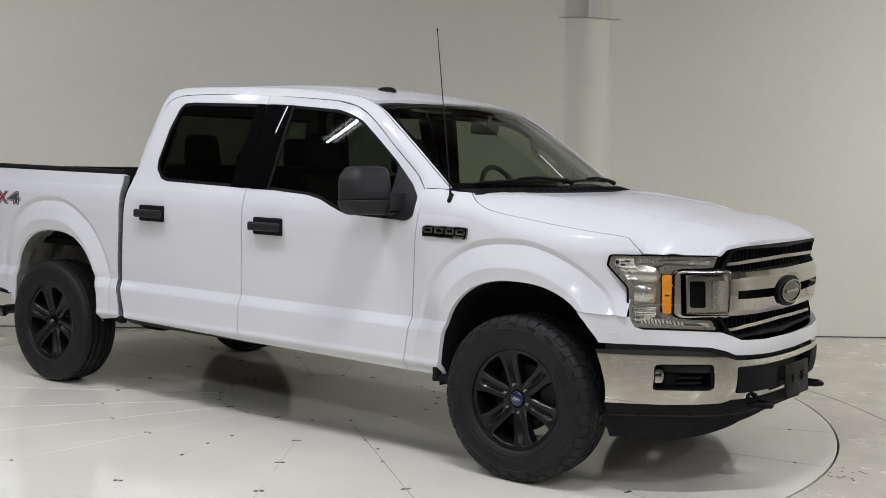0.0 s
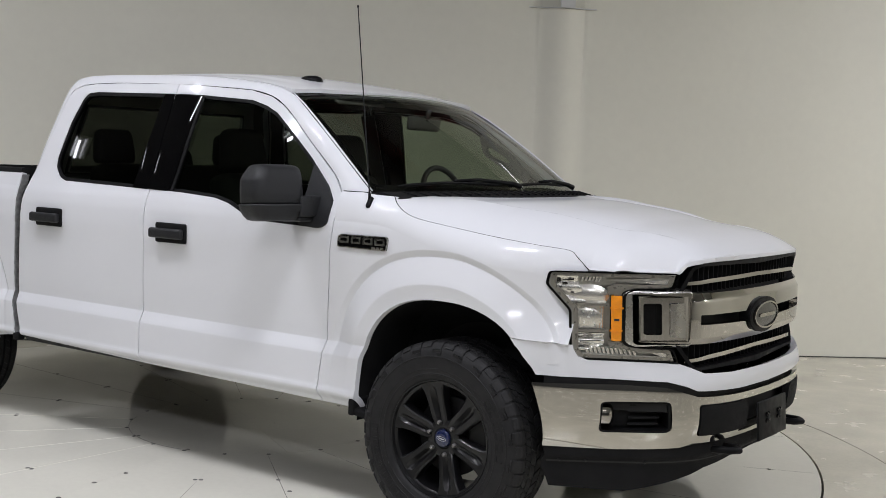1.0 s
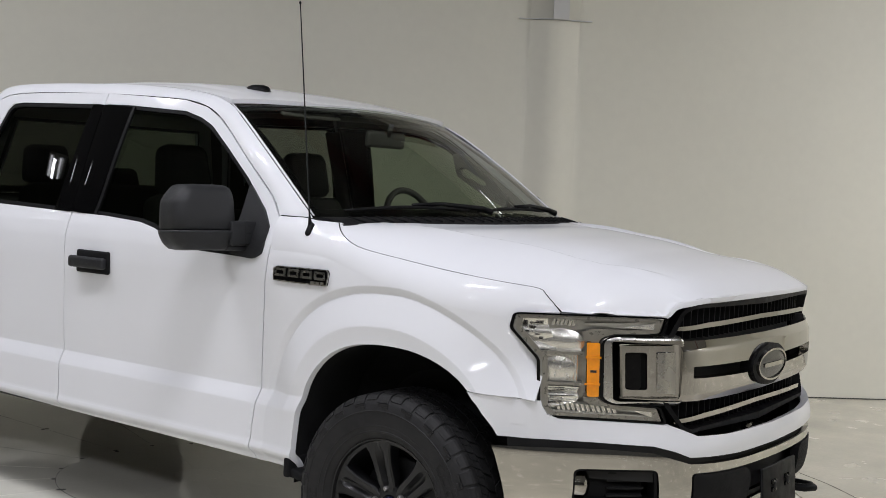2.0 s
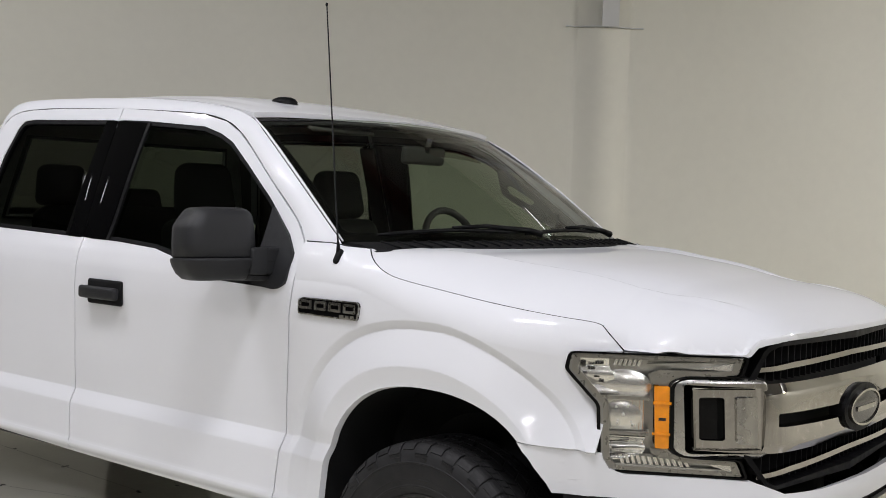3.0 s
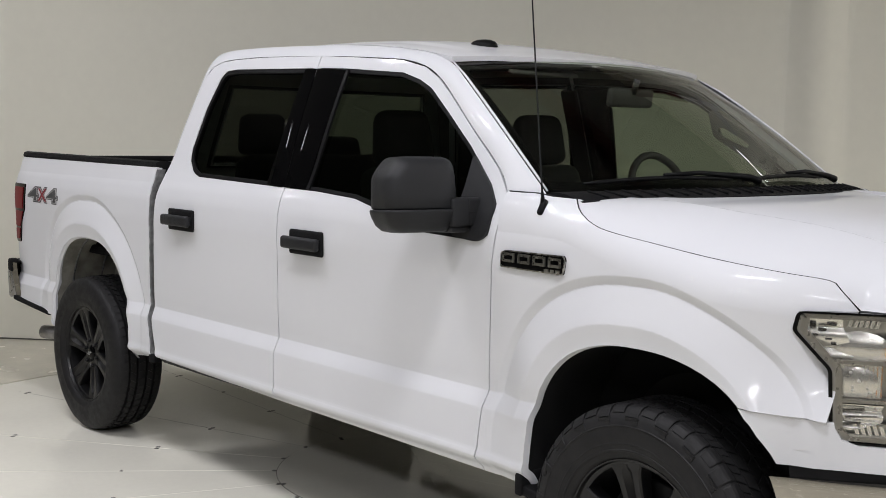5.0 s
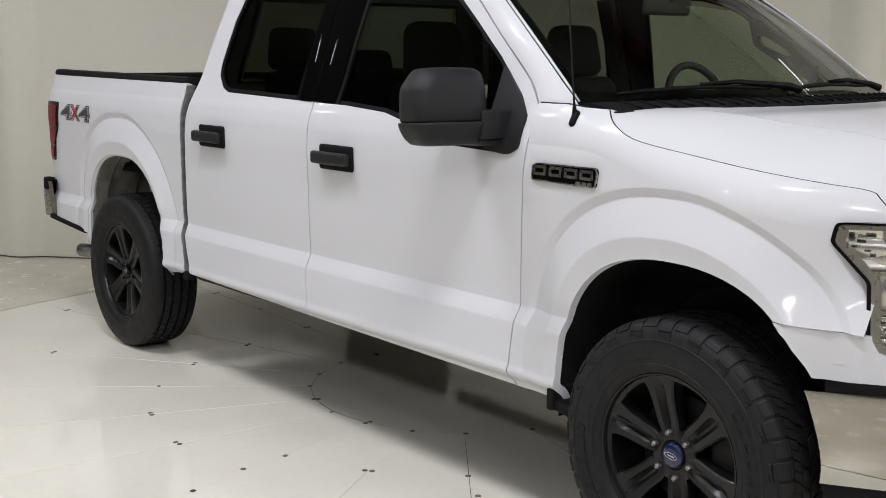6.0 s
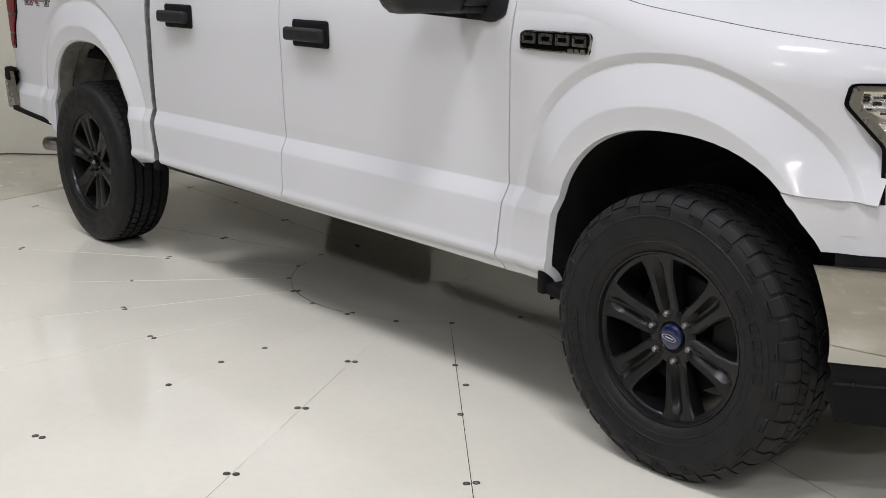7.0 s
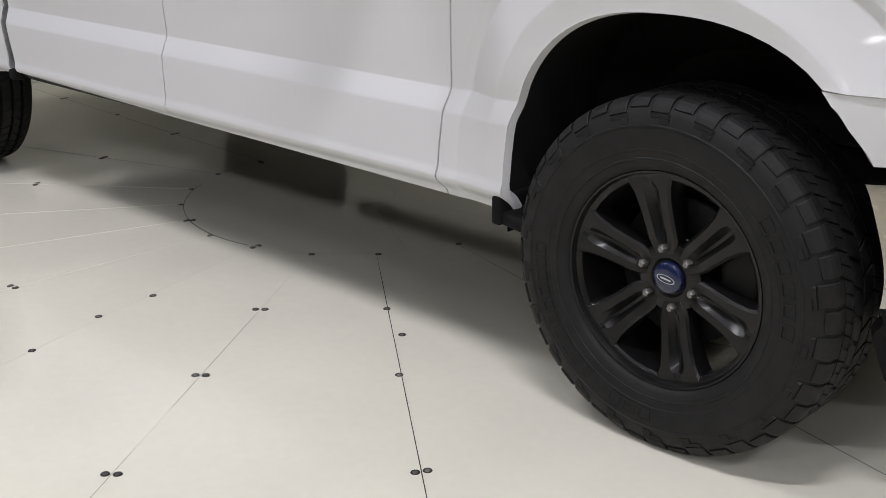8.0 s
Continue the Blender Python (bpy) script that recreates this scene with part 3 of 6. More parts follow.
# strip light on the wall above the ledge
wall_light = thing("wall_light", "slim white strip light fixed high on the wall", "wall light")
strip = Matrix.Translation(room(7.1, 0.10, 3.87)) @ Matrix.Rotation(math.atan2(ALONG.y, ALONG.x), 4, "Z") @ pose(0, 0, 0, 0, -6, 0)
bm = box((0.95, 0.05, 0.06), (0, 0.045, 0), 0.006)
bmesh.ops.transform(bm, matrix=strip, verts=bm.verts)
part("housing", bm, WHITE_STEEL, wall_light)
bm = tube([(-0.43, 0, -0.01), (0.43, 0, -0.01)], 0.016, 8)
bmesh.ops.transform(bm, matrix=strip, verts=bm.verts)
part("tube", bm, TUBE, wall_light)
for off in (-0.3, 0.3):
    bm = box((0.04, 0.10, 0.03), (off, 0.085, 0), 0.004)
    bmesh.ops.transform(bm, matrix=strip, verts=bm.verts)
    part("bracket", bm, WHITE_STEEL, wall_light)


# ---- the pickup truck: front axle over x = 0, nose towards +x, middle plane y = 0 ----
truck = thing("pickup_truck", "white crew-cab pickup truck with black wheels on the turntable", "truck")
WHEELBASE = 3.683
half_width = curve([0.40, 0.455, 0.478, 0.492, 0.502, 0.510, 0.520, 0.532, 0.540, 0.55, 0.60, 0.655, 0.683, 0.688, 0.693, 0.7405, 0.7425, 0.7445, 0.80, 0.88, 1.0, 1.10, 1.18, 1.25, 1.31, 1.36, 1.40, 1.62, 1.86, 1.95],
                   [0.915, 0.926, 0.940, 0.957, 0.970, 0.9775, 0.9810, 0.9790, 0.9765, 0.9752, 0.9750, 0.9748, 0.9740, 0.9730, 0.9712, 0.9500, 0.9492, 0.9490, 0.9535, 0.9590, 0.966, 0.972, 0.977, 0.975, 0.964, 0.945, 0.930, 0.865, 0.785, 0.75], 0.0)
CREASE = (0.513, 0.516, 0.524, 0.5285, 0.535, 0.5435, 0.681, 0.6835, 0.686, 0.6885, 0.691, 0.6935, 0.7375, 0.7395, 0.7415, 0.7435, 0.7455, 0.7475)
crest = curve([-0.75, -0.60, -0.335, -0.25, -0.05, 0.24, 0.42, 0.55, 0.7], [1.432, 1.43, 1.423, 1.402, 1.345, 1.295, 1.27, 1.245, 1.20], 0.09)
ARCH_F = (-0.008, 0.48, 0.446, 0.504)       # middle x, z and half axes of the wheel openings
ARCH_R = (-3.632, 0.49, 0.455, 0.537)
POW = 2.5


def arch_r(x, z, arch):
    cx, cz, a, b = arch
    return ((abs(x - cx) / a) ** POW + (max(z - cz, 0.0) / b) ** POW) ** (1 / POW)


def flare(x, z, arch):
    """The raised lip round a wheel opening: a shallow groove outside, a sloping band and a flat edge."""
    r = arch_r(x, z, arch) * (1 + 0.09 * step01(0.0, 0.5, x - arch[0]))
    low = 1 - 0.75 * step01(0.80, 0.62, z)
    groove = -0.012 * min(1.0, max(0.0, (1.405 - r) / 0.055))
    t = min(1.0, max(0.0, (1.350 - r) / 0.225))
    rise = 0.043 * t - 0.009 * step01(1.17, 0.99, r)
    return (groove + rise) * low


# the joint between fender and hood
SEAM_X = [0.505, 0.49, 0.476, 0.46, 0.44, 0.396, 0.35, 0.304, 0.244, 0.17, 0.10, 0.03, -0.028, -0.075, -0.12, -0.16, -0.19, -0.22, -0.246, -0.277, -0.301, -0.318, -0.335]
seam_z = curve([-0.335, -0.318, -0.301, -0.277, -0.246, -0.19, -0.12, -0.028, 0.10, 0.244, 0.396, 0.468, 0.488, 0.505], [1.396, 1.384, 1.371, 1.355, 1.338, 1.317, 1.303, 1.2895, 1.272, 1.2525, 1.231, 1.2200, 1.2135, 1.197], 0.006)


def door_y(x, z):
    return half_width(z)


def glass_y(x, z):
    """The door glass: nearly flat, leaning in a little more towards the roof."""
    u = z - 1.36
    return 0.945 - 0.27 * u - 0.10 * u * u


def fender_y(x, z):
    y = half_width(z)
    zt = crest(x)
    zs = zt - 0.15
    if z > zs:
        k = min(1.0, (z - zs) / 0.15)
        side = half_width(zs) - 0.18 * (1 - 0.53 * step01(-0.34, -0.50, x)) * (1 - math.sqrt(max(0.0, 1 - k * k)))
        y = side
    y -= 0.80 * max(0.0, x - 0.10) ** 2 * step01(0.70, 1.02, z) + 0.25 * max(0.0, x - 0.2) ** 2
    return y + flare(x, z, ARCH_F)


def bed_y(x, z):
    y = half_width(min(z, 1.34)) - 0.25 * max(0.0, z - 1.34)
    y -= 0.5 * max(0.0, -4.44 - x) ** 2
    return y + flare(x, z, ARCH_R)


def side_place(fn, side, off=0.0):
    return lambda x, z: (x, side * (fn(x, z) + off), z)


def arch_line(arch, t0, t1, n=26, k=1.0):
    """The wheel opening from the angle t0 to t1 (degrees; 0 forward, 90 up), clockwise or not."""
    cx, cz, a, b = arch
    out = []
    for i in range(n + 1):
        t = radians(t0 + (t1 - t0) * i / n)
        c, s = math.cos(t), math.sin(t)
        q = (abs(c) ** POW + abs(s) ** POW) ** (-1 / POW)
        out.append((cx + a * k * q * c, cz + b * k * q * s))
    return out


F_LINE = [(-0.598, 1.400), (-0.665, 1.480), (-0.851, 1.622), (-1.0, 1.738), (-1.085, 1.796), (-1.175, 1.838), (-1.321, 1.869), (-1.6, 1.889), (-1.862, 1.902),
          (-2.3, 1.915), (-2.53, 1.913), (-2.64, 1.905), (-2.705, 1.884), (-2.742, 1.845), (-2.775, 1.70), (-2.815, 1.567), (-2.848, 1.45), (-2.880, 1.38)]
SEAM = [(-1.868, 1.36), (-1.880, 1.10), (-1.893, 0.86), (-1.898, 0.743), (-1.899, 0.62), (-1.896, 0.474)]
DOOR_F_FRONT = [(-0.684, 0.458), (-0.668, 0.60), (-0.649, 0.727), (-0.632, 1.0), (-0.623, 1.15), (-0.604, 1.30)]
DOOR_R_REAR = [(-2.912, 1.25), (-2.945, 1.0), (-2.968, 0.75), (-2.945, 0.63), (-2.910, 0.507)]
g = 0.0028


def moved(pts, dx, dz=0.0):
    return [(x + dx, z + dz) for x, z in pts]


door_f = moved(DOOR_F_FRONT, -g) + moved(F_LINE[:8], -g, -g) + moved([F_LINE[8]] + SEAM, g)
door_r = moved(SEAM[::-1] + [F_LINE[8]], -g) + moved(F_LINE[9:], g, -g) + moved(DOOR_R_REAR, g)
WIN_F = [(-1.850, 1.362), (-1.641, 1.358), (-1.39, 1.343), (-1.29, 1.323), (-1.198, 1.287), (-1.12, 1.260), (-1.04, 1.251), (-0.69, 1.240), (-0.645, 1.262), (-0.637, 1.365),
         (-0.685, 1.428), (-0.828, 1.553), (-0.984, 1.668), (-1.11, 1.756), (-1.19, 1.790), (-1.301, 1.819), (-1.664, 1.845), (-1.850, 1.853)]
WIN_R = [(-1.888, 1.853), (-2.496, 1.866), (-2.575, 1.860), (-2.608, 1.83), (-2.655, 1.70), (-2.690, 1.50), (-2.682, 1.450), (-2.628, 1.398), (-2.57, 1.380), (-1.888, 1.363)]


def handle_set(x0, z0, side, parent):
    """Black pull handle over a recessed cup plate; the pull reaches towards the rear."""
    y = side * (half_width(z0) + 0.004)
    cup = box((0.225, 0.016, 0.098), (x0, y, z0), 0.010, 3)
    h = part("handle_plate", cup, TRIM, parent)
    def shape(v):
        return (v.x, v.y, v.z * (0.92 if v.y * side > 0 else 1.0))
    pull = box((0.238, 0.026, 0.052), (x0 - 0.006, y + side * 0.030, z0 - 0.002), 0.011, 3, taper=shape)
    stem = joined(box((0.03, 0.03, 0.04), (x0 + 0.085, y + side * 0.012, z0 - 0.002), 0.006), box((0.03, 0.03, 0.04), (x0 - 0.07, y + side * 0.012, z0 - 0.002), 0.006))
    part("door_handle", joined(pull, stem), MIRROR_PLASTIC, parent, "black textured pull handle")


def side_mirror(side, parent):
    """Large folding mirror: domed cap over a lower shell, two-piece arm."""
    turn = Matrix.Translation((-0.825, -1.135, 1.393)) @ Euler((0, radians(-3), radians(-8))).to_matrix().to_4x4() @ Matrix.Diagonal((0.97, 0.96, 0.97, 1))
    if side > 0:
        turn = Matrix.Diagonal((1, -1, 1, 1)) @ turn

    def shell(name, rows, label=""):
        out = []
        for z, y0, y1, fx, bx in rows:
            ring = []
            for i in range(32):
                t = 2 * math.pi * i / 32
                c, s = math.cos(t), math.sin(t)
                q = (abs(c) ** 5 + abs(s) ** 5) ** -0.2
                x = q * c
                ring.append(turn @ Vector((x * (fx if x > 0 else bx), (y0 + y1) / 2 + q * s * (y1 - y0) / 2, z)))
            out.append(ring)
        part(name, loft(name, out, closed=True, caps=True), MIRROR_PLASTIC, parent, label, 50)
    shell("mirror_shell", [(-0.130, -0.085, 0.105, 0.045, 0.05), (-0.124, -0.112, 0.122, 0.060, 0.068), (-0.105, -0.132, 0.130, 0.074, 0.080), (-0.080, -0.145, 0.137, 0.088, 0.085), (-0.063, -0.151, 0.139, 0.094, 0.086), (-0.056, -0.152, 0.139, 0.095, 0.086), (-0.052, -0.149, 0.137, 0.092, 0.084), (-0.052, -0.140, 0.13, 0.080, 0.078)])
    shell("mirror_cap", [(-0.053, -0.139, 0.130, 0.079, 0.078), (-0.046, -0.145, 0.134, 0.085, 0.084), (0.0, -0.146, 0.134, 0.086, 0.084), (0.050, -0.144, 0.132, 0.083, 0.083), (0.064, -0.139, 0.131, 0.081, 0.083), (0.094, -0.117, 0.126, 0.075, 0.081),
                         (0.110, -0.103, 0.119, 0.067, 0.077), (0.119, -0.094, 0.108, 0.056, 0.070), (0.1245, -0.080, 0.092, 0.040, 0.058), (0.1265, -0.05, 0.06, 0.018, 0.03)], "dark grey textured mirror cap")

    def place(bm):
        bmesh.ops.transform(bm, matrix=turn, verts=bm.verts)
        if side > 0:
            bmesh.ops.reverse_faces(bm, faces=bm.faces)
        return bm
    part("mirror_glass", place(box((0.006, 0.21, 0.17), (-0.084, 0, 0.0), 0.002, 1)), CHROME, parent)
    part("mirror_arm", place(joined(box((0.160, 0.130, 0.098), (0.012, 0.156, -0.064), 0.012, 4), box((0.135, 0.110, 0.024), (0.008, 0.150, -0.122), 0.010, 3))), MIRROR_PLASTIC, parent)
    part("arm_seam", place(joined(box((0.004, 0.003, 0.094), (0.0915, 0.160, -0.064), 0.001, 1), box((0.004, 0.055, 0.003), (0.0915, 0.186, -0.064), 0.001, 1))), GAP, parent)


for side in (-1, 1):
    out = (0, side, 0.1)
    d = part("front_door", panel("front_door", door_f, side_place(door_y, side), out, (0.06, 0.009), holes=[WIN_F], rim=0.03, creases=CREASE, e=0.0012), PAINT, truck)
    win = rounded(WIN_F, 0.02, 3)
    part("window_trim", border("window_trim", win, 0.016, side_place(door_y, side, -0.003), out, 0.02), SATIN, d)
    part("door_glass", panel("door_glass", inset(win, 0.010), side_place(glass_y, side, -0.016), out, (0.10, 0.05), rim=0.004), DOOR_GLASS, d, "tinted window")
    part("pillar_trim", panel("pillar_trim", [(-1.8668, 1.366), (-1.715, 1.364), (-1.688, 1.62), (-1.662, 1.838), (-1.8640, 1.850)], side_place(lambda x, z: glass_y(x, z) - 0.55 * (x + 1.79 - 0.10 * (z - 1.6)) ** 2, side, 0.0065), out, (0.05, 0.05), rim=0.016), GLOSS, d)
    part("window_channel", panel("window_channel", [(-1.715, 1.364), (-1.695, 1.364), (-1.642, 1.838), (-1.660, 1.840)], side_place(door_y, side, 0.003), out, (0.05, 0.05), rim=0.01), SATIN, d)
    part("mirror_sail", panel("mirror_sail", rounded([(-0.815, 1.250), (-0.69, 1.238), (-0.642, 1.262), (-0.635, 1.365), (-0.685, 1.43), (-0.795, 1.528)], 0.02), side_place(door_y, side, 0.010), out, (0.05, 0.05), rim=0.03), MIRROR_PLASTIC, d)
    handle_set(-1.664, 1.156, side, d)
    side_mirror(side, d)
    d = part("rear_door", panel("rear_door", door_r, side_place(door_y, side), out, (0.06, 0.009), holes=[WIN_R], rim=0.03, creases=CREASE, e=0.0012), PAINT, truck)
    win = rounded(WIN_R, 0.02, 3)
    part("window_trim", border("window_trim", win, 0.018, side_place(door_y, side, -0.003), out, 0.02), SATIN, d)
    part("door_glass", panel("door_glass", inset(win, 0.010), side_place(glass_y, side, -0.016), out, (0.10, 0.05), rim=0.004), DARK_GLASS, d, "dark tinted window")
    part("pillar_trim", panel("pillar_trim", [(-1.8665, 1.850), (-1.8692, 1.366), (-2.00, 1.370), (-1.965, 1.62), (-1.940, 1.852)], side_place(lambda x, z: glass_y(x, z) - 0.55 * (x + 1.92) ** 2, side, 0.0055), out, (0.05, 0.05), rim=0.016), GLOSS, d)
    handle_set(-2.650, 1.181, side, d)

    # front fender
    arch = arch_line(ARCH_F, 180, 46)
    top = [(0.556, 1.142), (0.530, 1.172)] + [(x, seam_z(x)) for x in SEAM_X] + [(-0.40, 1.399), (-0.47, 1.408), (-0.60, 1.409)]
    fender = ([(-0.684 + 2 * g, 0.458), (-0.452, 0.458)] + arch + [(0.42, 0.8605), (0.530, 0.8535), (0.528, 0.93), (0.522, 0.985), (0.470, 1.042), (0.430, 1.088), (0.438, 1.138)] + top
              + moved(DOOR_F_FRONT[::-1], g))
    f = part("front_fender", panel("front_fender", fender, side_place(fender_y, side), (0.1, side, 0.4), (0.0048, 0.0048), rim=0.028, creases=CREASE, e=0.0018), PAINT, truck)
    lip = [arch_line(ARCH_F, 184, 44, 40), arch_line(ARCH_F, 184, 44, 40, 0.996), arch_line(ARCH_F, 184, 44, 40, 0.990)]
    part("arch_flange", loft("arch_flange", [[(x, side * (fender_y(x, z) - d), z) for x, z in line] for line, d in zip(lip, (0.002, 0.008, 0.024))]), PAINT, f)
    part("fender_seal", tube([(x, side * (fender_y(x, z) - 0.0002), z + 0.001) for x, z in ((-0.41, 1.400), (-0.44, 1.404), (-0.47, 1.408), (-0.53, 1.4085), (-0.592, 1.409))], 0.0024, 6), GAP, f, "thin black joint under the pillar")
    # bed side
    archr = arch_line(ARCH_R, 0, 180)
    bed = ([(-2.962, 1.412), (-3.9, 1.424), (-4.55, 1.432), (-4.60, 1.415), (-4.625, 1.28), (-4.645, 1.0), (-4.655, 0.80), (-4.665, 0.61), (-4.65, 0.598), (-4.10, 0.560)]
           + archr[::-1] + [(-3.178, 0.478), (-3.16, 0.474), (-2.962, 0.500), (-2.985, 0.62), (-3.010, 0.74), (-3.000, 0.90), (-2.970, 1.20)])
    tail_hole = rounded([(-4.430, 1.270), (-4.610, 1.270), (-4.640, 0.928), (-4.555, 0.928), (-4.515, 1.05), (-4.450, 1.13)], 0.012)
    b = part("bed_side", panel("bed_side", bed, side_place(bed_y, side), (0, side, 0.2), (0.009, 0.0075), rim=0.03, creases=CREASE, e=0.0018), PAINT, truck)
    lip = [arch_line(ARCH_R, -4, 184, 40), arch_line(ARCH_R, -4, 184, 40, 0.992), arch_line(ARCH_R, -4, 184, 40, 0.98)]
    part("arch_flange", loft("arch_flange", [[(x, side * (bed_y(x, z) - d), z) for x, z in line] for line, d in zip(lip, (0.002, 0.006, 0.014))]), PAINT, b)
    lamp_ob = part("tail_lamp", panel("tail_lamp", [(x - 0.004, z) for x, z in tail_hole], side_place(bed_y, side, 0.007), out, (0.03, 0.03), rim=0.02), GLOSS, truck, "red tail lamp in a black frame")
    for seg in ([(-4.452, 1.250), (-4.600, 1.250), (-4.606, 1.125), (-4.470, 1.125)], [(-4.474, 1.110), (-4.607, 1.110), (-4.622, 1.020), (-4.535, 1.020)], [(-4.540, 1.008), (-4.623, 1.008), (-4.630, 0.945), (-4.570, 0.945)]):
        part("lamp_lens", panel("lamp_lens", rounded([(x - 0.004, z) for x, z in seg], 0.01), side_place(bed_y, side, 0.0105), out, (0.03, 0.03), rim=0.005), RED_LENS, lamp_ob, "red lens")
    # black bed rail cap
    capz = curve([-4.72, -3.9, -2.9], [1.401, 1.395, 1.387])
    rows = []
    for i in range(24):
        x = -4.585 + 1.615 * i / 23
        z, y = capz(x), bed_y(x, 1.42)
        rows.append([(x, side * q, zz) for q, zz in ((y + 0.002, z + 0.020), (y + 0.005, z + 0.030), (y - 0.001, z + 0.046), (y - 0.02, z + 0.052), (y - 0.09, z + 0.048), (y - 0.10, z + 0.03), (y - 0.10, z - 0.03))])
    part("bed_rail_cap", loft("bed_rail_cap", rows, caps=True), TRIM, truck, "black plastic rail cap", 35)
    rows = [[(x, side * 0.80, 1.42), (x, side * 0.79, 0.95)] for x in (-4.62, -3.0)]
    part("bed_inner_wall", loft("bed_inner_wall", rows), TRIM, truck)
    # grey flange showing in the gap behind the cab
    rows = []
    edge_x = curve([0.500, 0.62, 0.74, 0.90, 1.20, 1.412], [-2.962, -2.985, -3.010, -3.000, -2.970, -2.962])
    for n in range(60):
        z = 0.505 + 0.895 * n / 59
        x, y = edge_x(z) + 0.005 + 0.003 * (n % 4 < 2), bed_y(edge_x(z), z)
        rows.append([(x - 0.003, side * (y - 0.002), z), (x, side * (y - 0.006), z), (x, side * (y - 0.045), z), (x - 0.02, side * (y - 0.06), z)])
    part("bed_corner_pad", box((0.05, 0.05, 0.045), (-2.955, side * 0.955, 0.492), 0.01), TRIM, truck)
    part("cab_flange", loft("cab_flange", rows), SEALER, truck, "bare grey seam flange between cab and bed", 30)
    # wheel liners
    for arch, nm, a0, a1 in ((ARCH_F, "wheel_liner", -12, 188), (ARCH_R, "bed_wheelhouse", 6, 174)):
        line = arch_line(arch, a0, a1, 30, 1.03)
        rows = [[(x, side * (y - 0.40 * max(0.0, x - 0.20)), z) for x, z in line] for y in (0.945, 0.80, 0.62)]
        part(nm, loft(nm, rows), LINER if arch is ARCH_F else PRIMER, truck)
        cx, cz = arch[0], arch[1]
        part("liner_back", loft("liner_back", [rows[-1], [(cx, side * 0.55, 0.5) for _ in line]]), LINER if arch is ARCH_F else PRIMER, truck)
    for y, k in ((0.865, 1.022), (0.70, 1.022)):
        part("weld_seam", tube([(x, side * y, z) for x, z in arch_line(ARCH_R, 12, 168, 30, k)], 0.006, 6), SEALER, truck)
    part("weld_seam", tube([(ARCH_R[0] + 0.455 * math.cos(radians(t)), side * 0.612, 0.90 - 0.05 * math.cos(radians(t))) for t in range(35, 150, 10)], 0.008, 6), SEALER, truck)
    # splash flap behind the front wheel
    part("splash_flap", box((0.030, 0.16, 0.075), (-0.472, side * 0.905, 0.470), 0.009), TRIM, truck)
    part("splash_flap", box((0.10, 0.14, 0.034), (-0.432, side * 0.905, 0.446), 0.010, turn=(0, 8, 0)), TRIM, truck)

# cab side frames: pillars and roof rails between the doors and the roof
E_LINE = [(-0.468, 0.893, 1.412), (-0.545, 0.878, 1.472), (-0.725, 0.842, 1.610), (-0.890, 0.802, 1.728), (-0.99, 0.775, 1.795), (-1.09, 0.744, 1.850), (-1.25, 0.735, 1.897), (-1.6, 0.725, 1.934), (-1.9, 0.72, 1.950),
          (-2.3, 0.718, 1.960), (-2.56, 0.718, 1.960), (-2.68, 0.722, 1.953), (-2.76, 0.73, 1.930), (-2.82, 0.742, 1.865), (-2.868, 0.79, 1.70), (-2.896, 0.832, 1.567), (-2.915, 0.862, 1.45), (-2.925, 0.88, 1.38)]
for side in (-1, 1):
    rows = []
    for (x, z), e in zip([(-0.572, 1.370)] + F_LINE, [(-0.435, 0.900, 1.366)] + E_LINE):
        a, b = Vector((x, side * (half_width(z) - (0.002 if z != 1.370 else 0.016)), z)), Vector((e[0], side * e[1], e[2]))
        width = (b - a).length
        k = step01(-2.55, -2.85, x)
        away = (Vector((0.25, side, 0.6)).normalized() * (1 - k) + Vector((-0.75, side * 0.6, 0.25)).normalized() * k).normalized()
        row = [a - Vector((0, side * 0.03, 0)), a]
        for j in range(1, 9):
            t = j / 8
            row.append(a.lerp(b, t) + away * (0.085 - 0.005 * k) * width * 4 * t * (1 - t))
        rows.append(row)
    # smooth along the frame
    dense = []
    for i in range(len(rows) - 1):
        for k in range(4):
            t = k / 4
            p = [rows[max(i - 1, 0)], rows[i], rows[i + 1], rows[min(i + 2, len(rows) - 1)]]
            dense.append([0.5 * (2 * p[1][j] + (p[2][j] - p[0][j]) * t + (2 * p[0][j] - 5 * p[1][j] + 4 * p[2][j] - p[3][j]) * t * t
                                 + (3 * p[1][j] - p[0][j] - 3 * p[2][j] + p[3][j]) * t ** 3) for j in range(len(rows[0]))])
    dense.append(rows[-1])
    part("cab_frame", loft("cab_frame", dense), PAINT, truck, smooth_angle=50)
    # dark jamb behind the door gaps
    jamb = [(-0.60, 0.49), (-0.60, 1.36)] + F_LINE[1:-1] + [(-2.93, 1.30), (-2.975, 0.80), (-2.92, 0.53)]
    part("door_jamb", panel("door_jamb", jamb, side_place(door_y, side, -0.012), (0, side, 0), (0.2, 0.04), creases=CREASE,
                            holes=[inset(WIN_F, 0.0), inset(WIN_R, 0.0)], rim=0.02), GAP, truck)

for side in (-1, 1):
    # raised moulding between pillar and windscreen
    line = [Vector((x + 0.005, side * (y - 0.004), z + 0.004)) for x, y, z in E_LINE[:6]]
    part("pillar_moulding", tube(line, [0.003, 0.0045, 0.005, 0.005, 0.0045, 0.003], 10), PAINT, truck)

# roof
roof_mid = curve([-2.93, -2.85, -2.75, -2.5, -2.0, -1.6, -1.3, -1.1, -0.95, -0.90], [1.926, 1.956, 1.976, 1.990, 1.993, 1.979, 1.946, 1.913, 1.884, 1.872], 0.02)


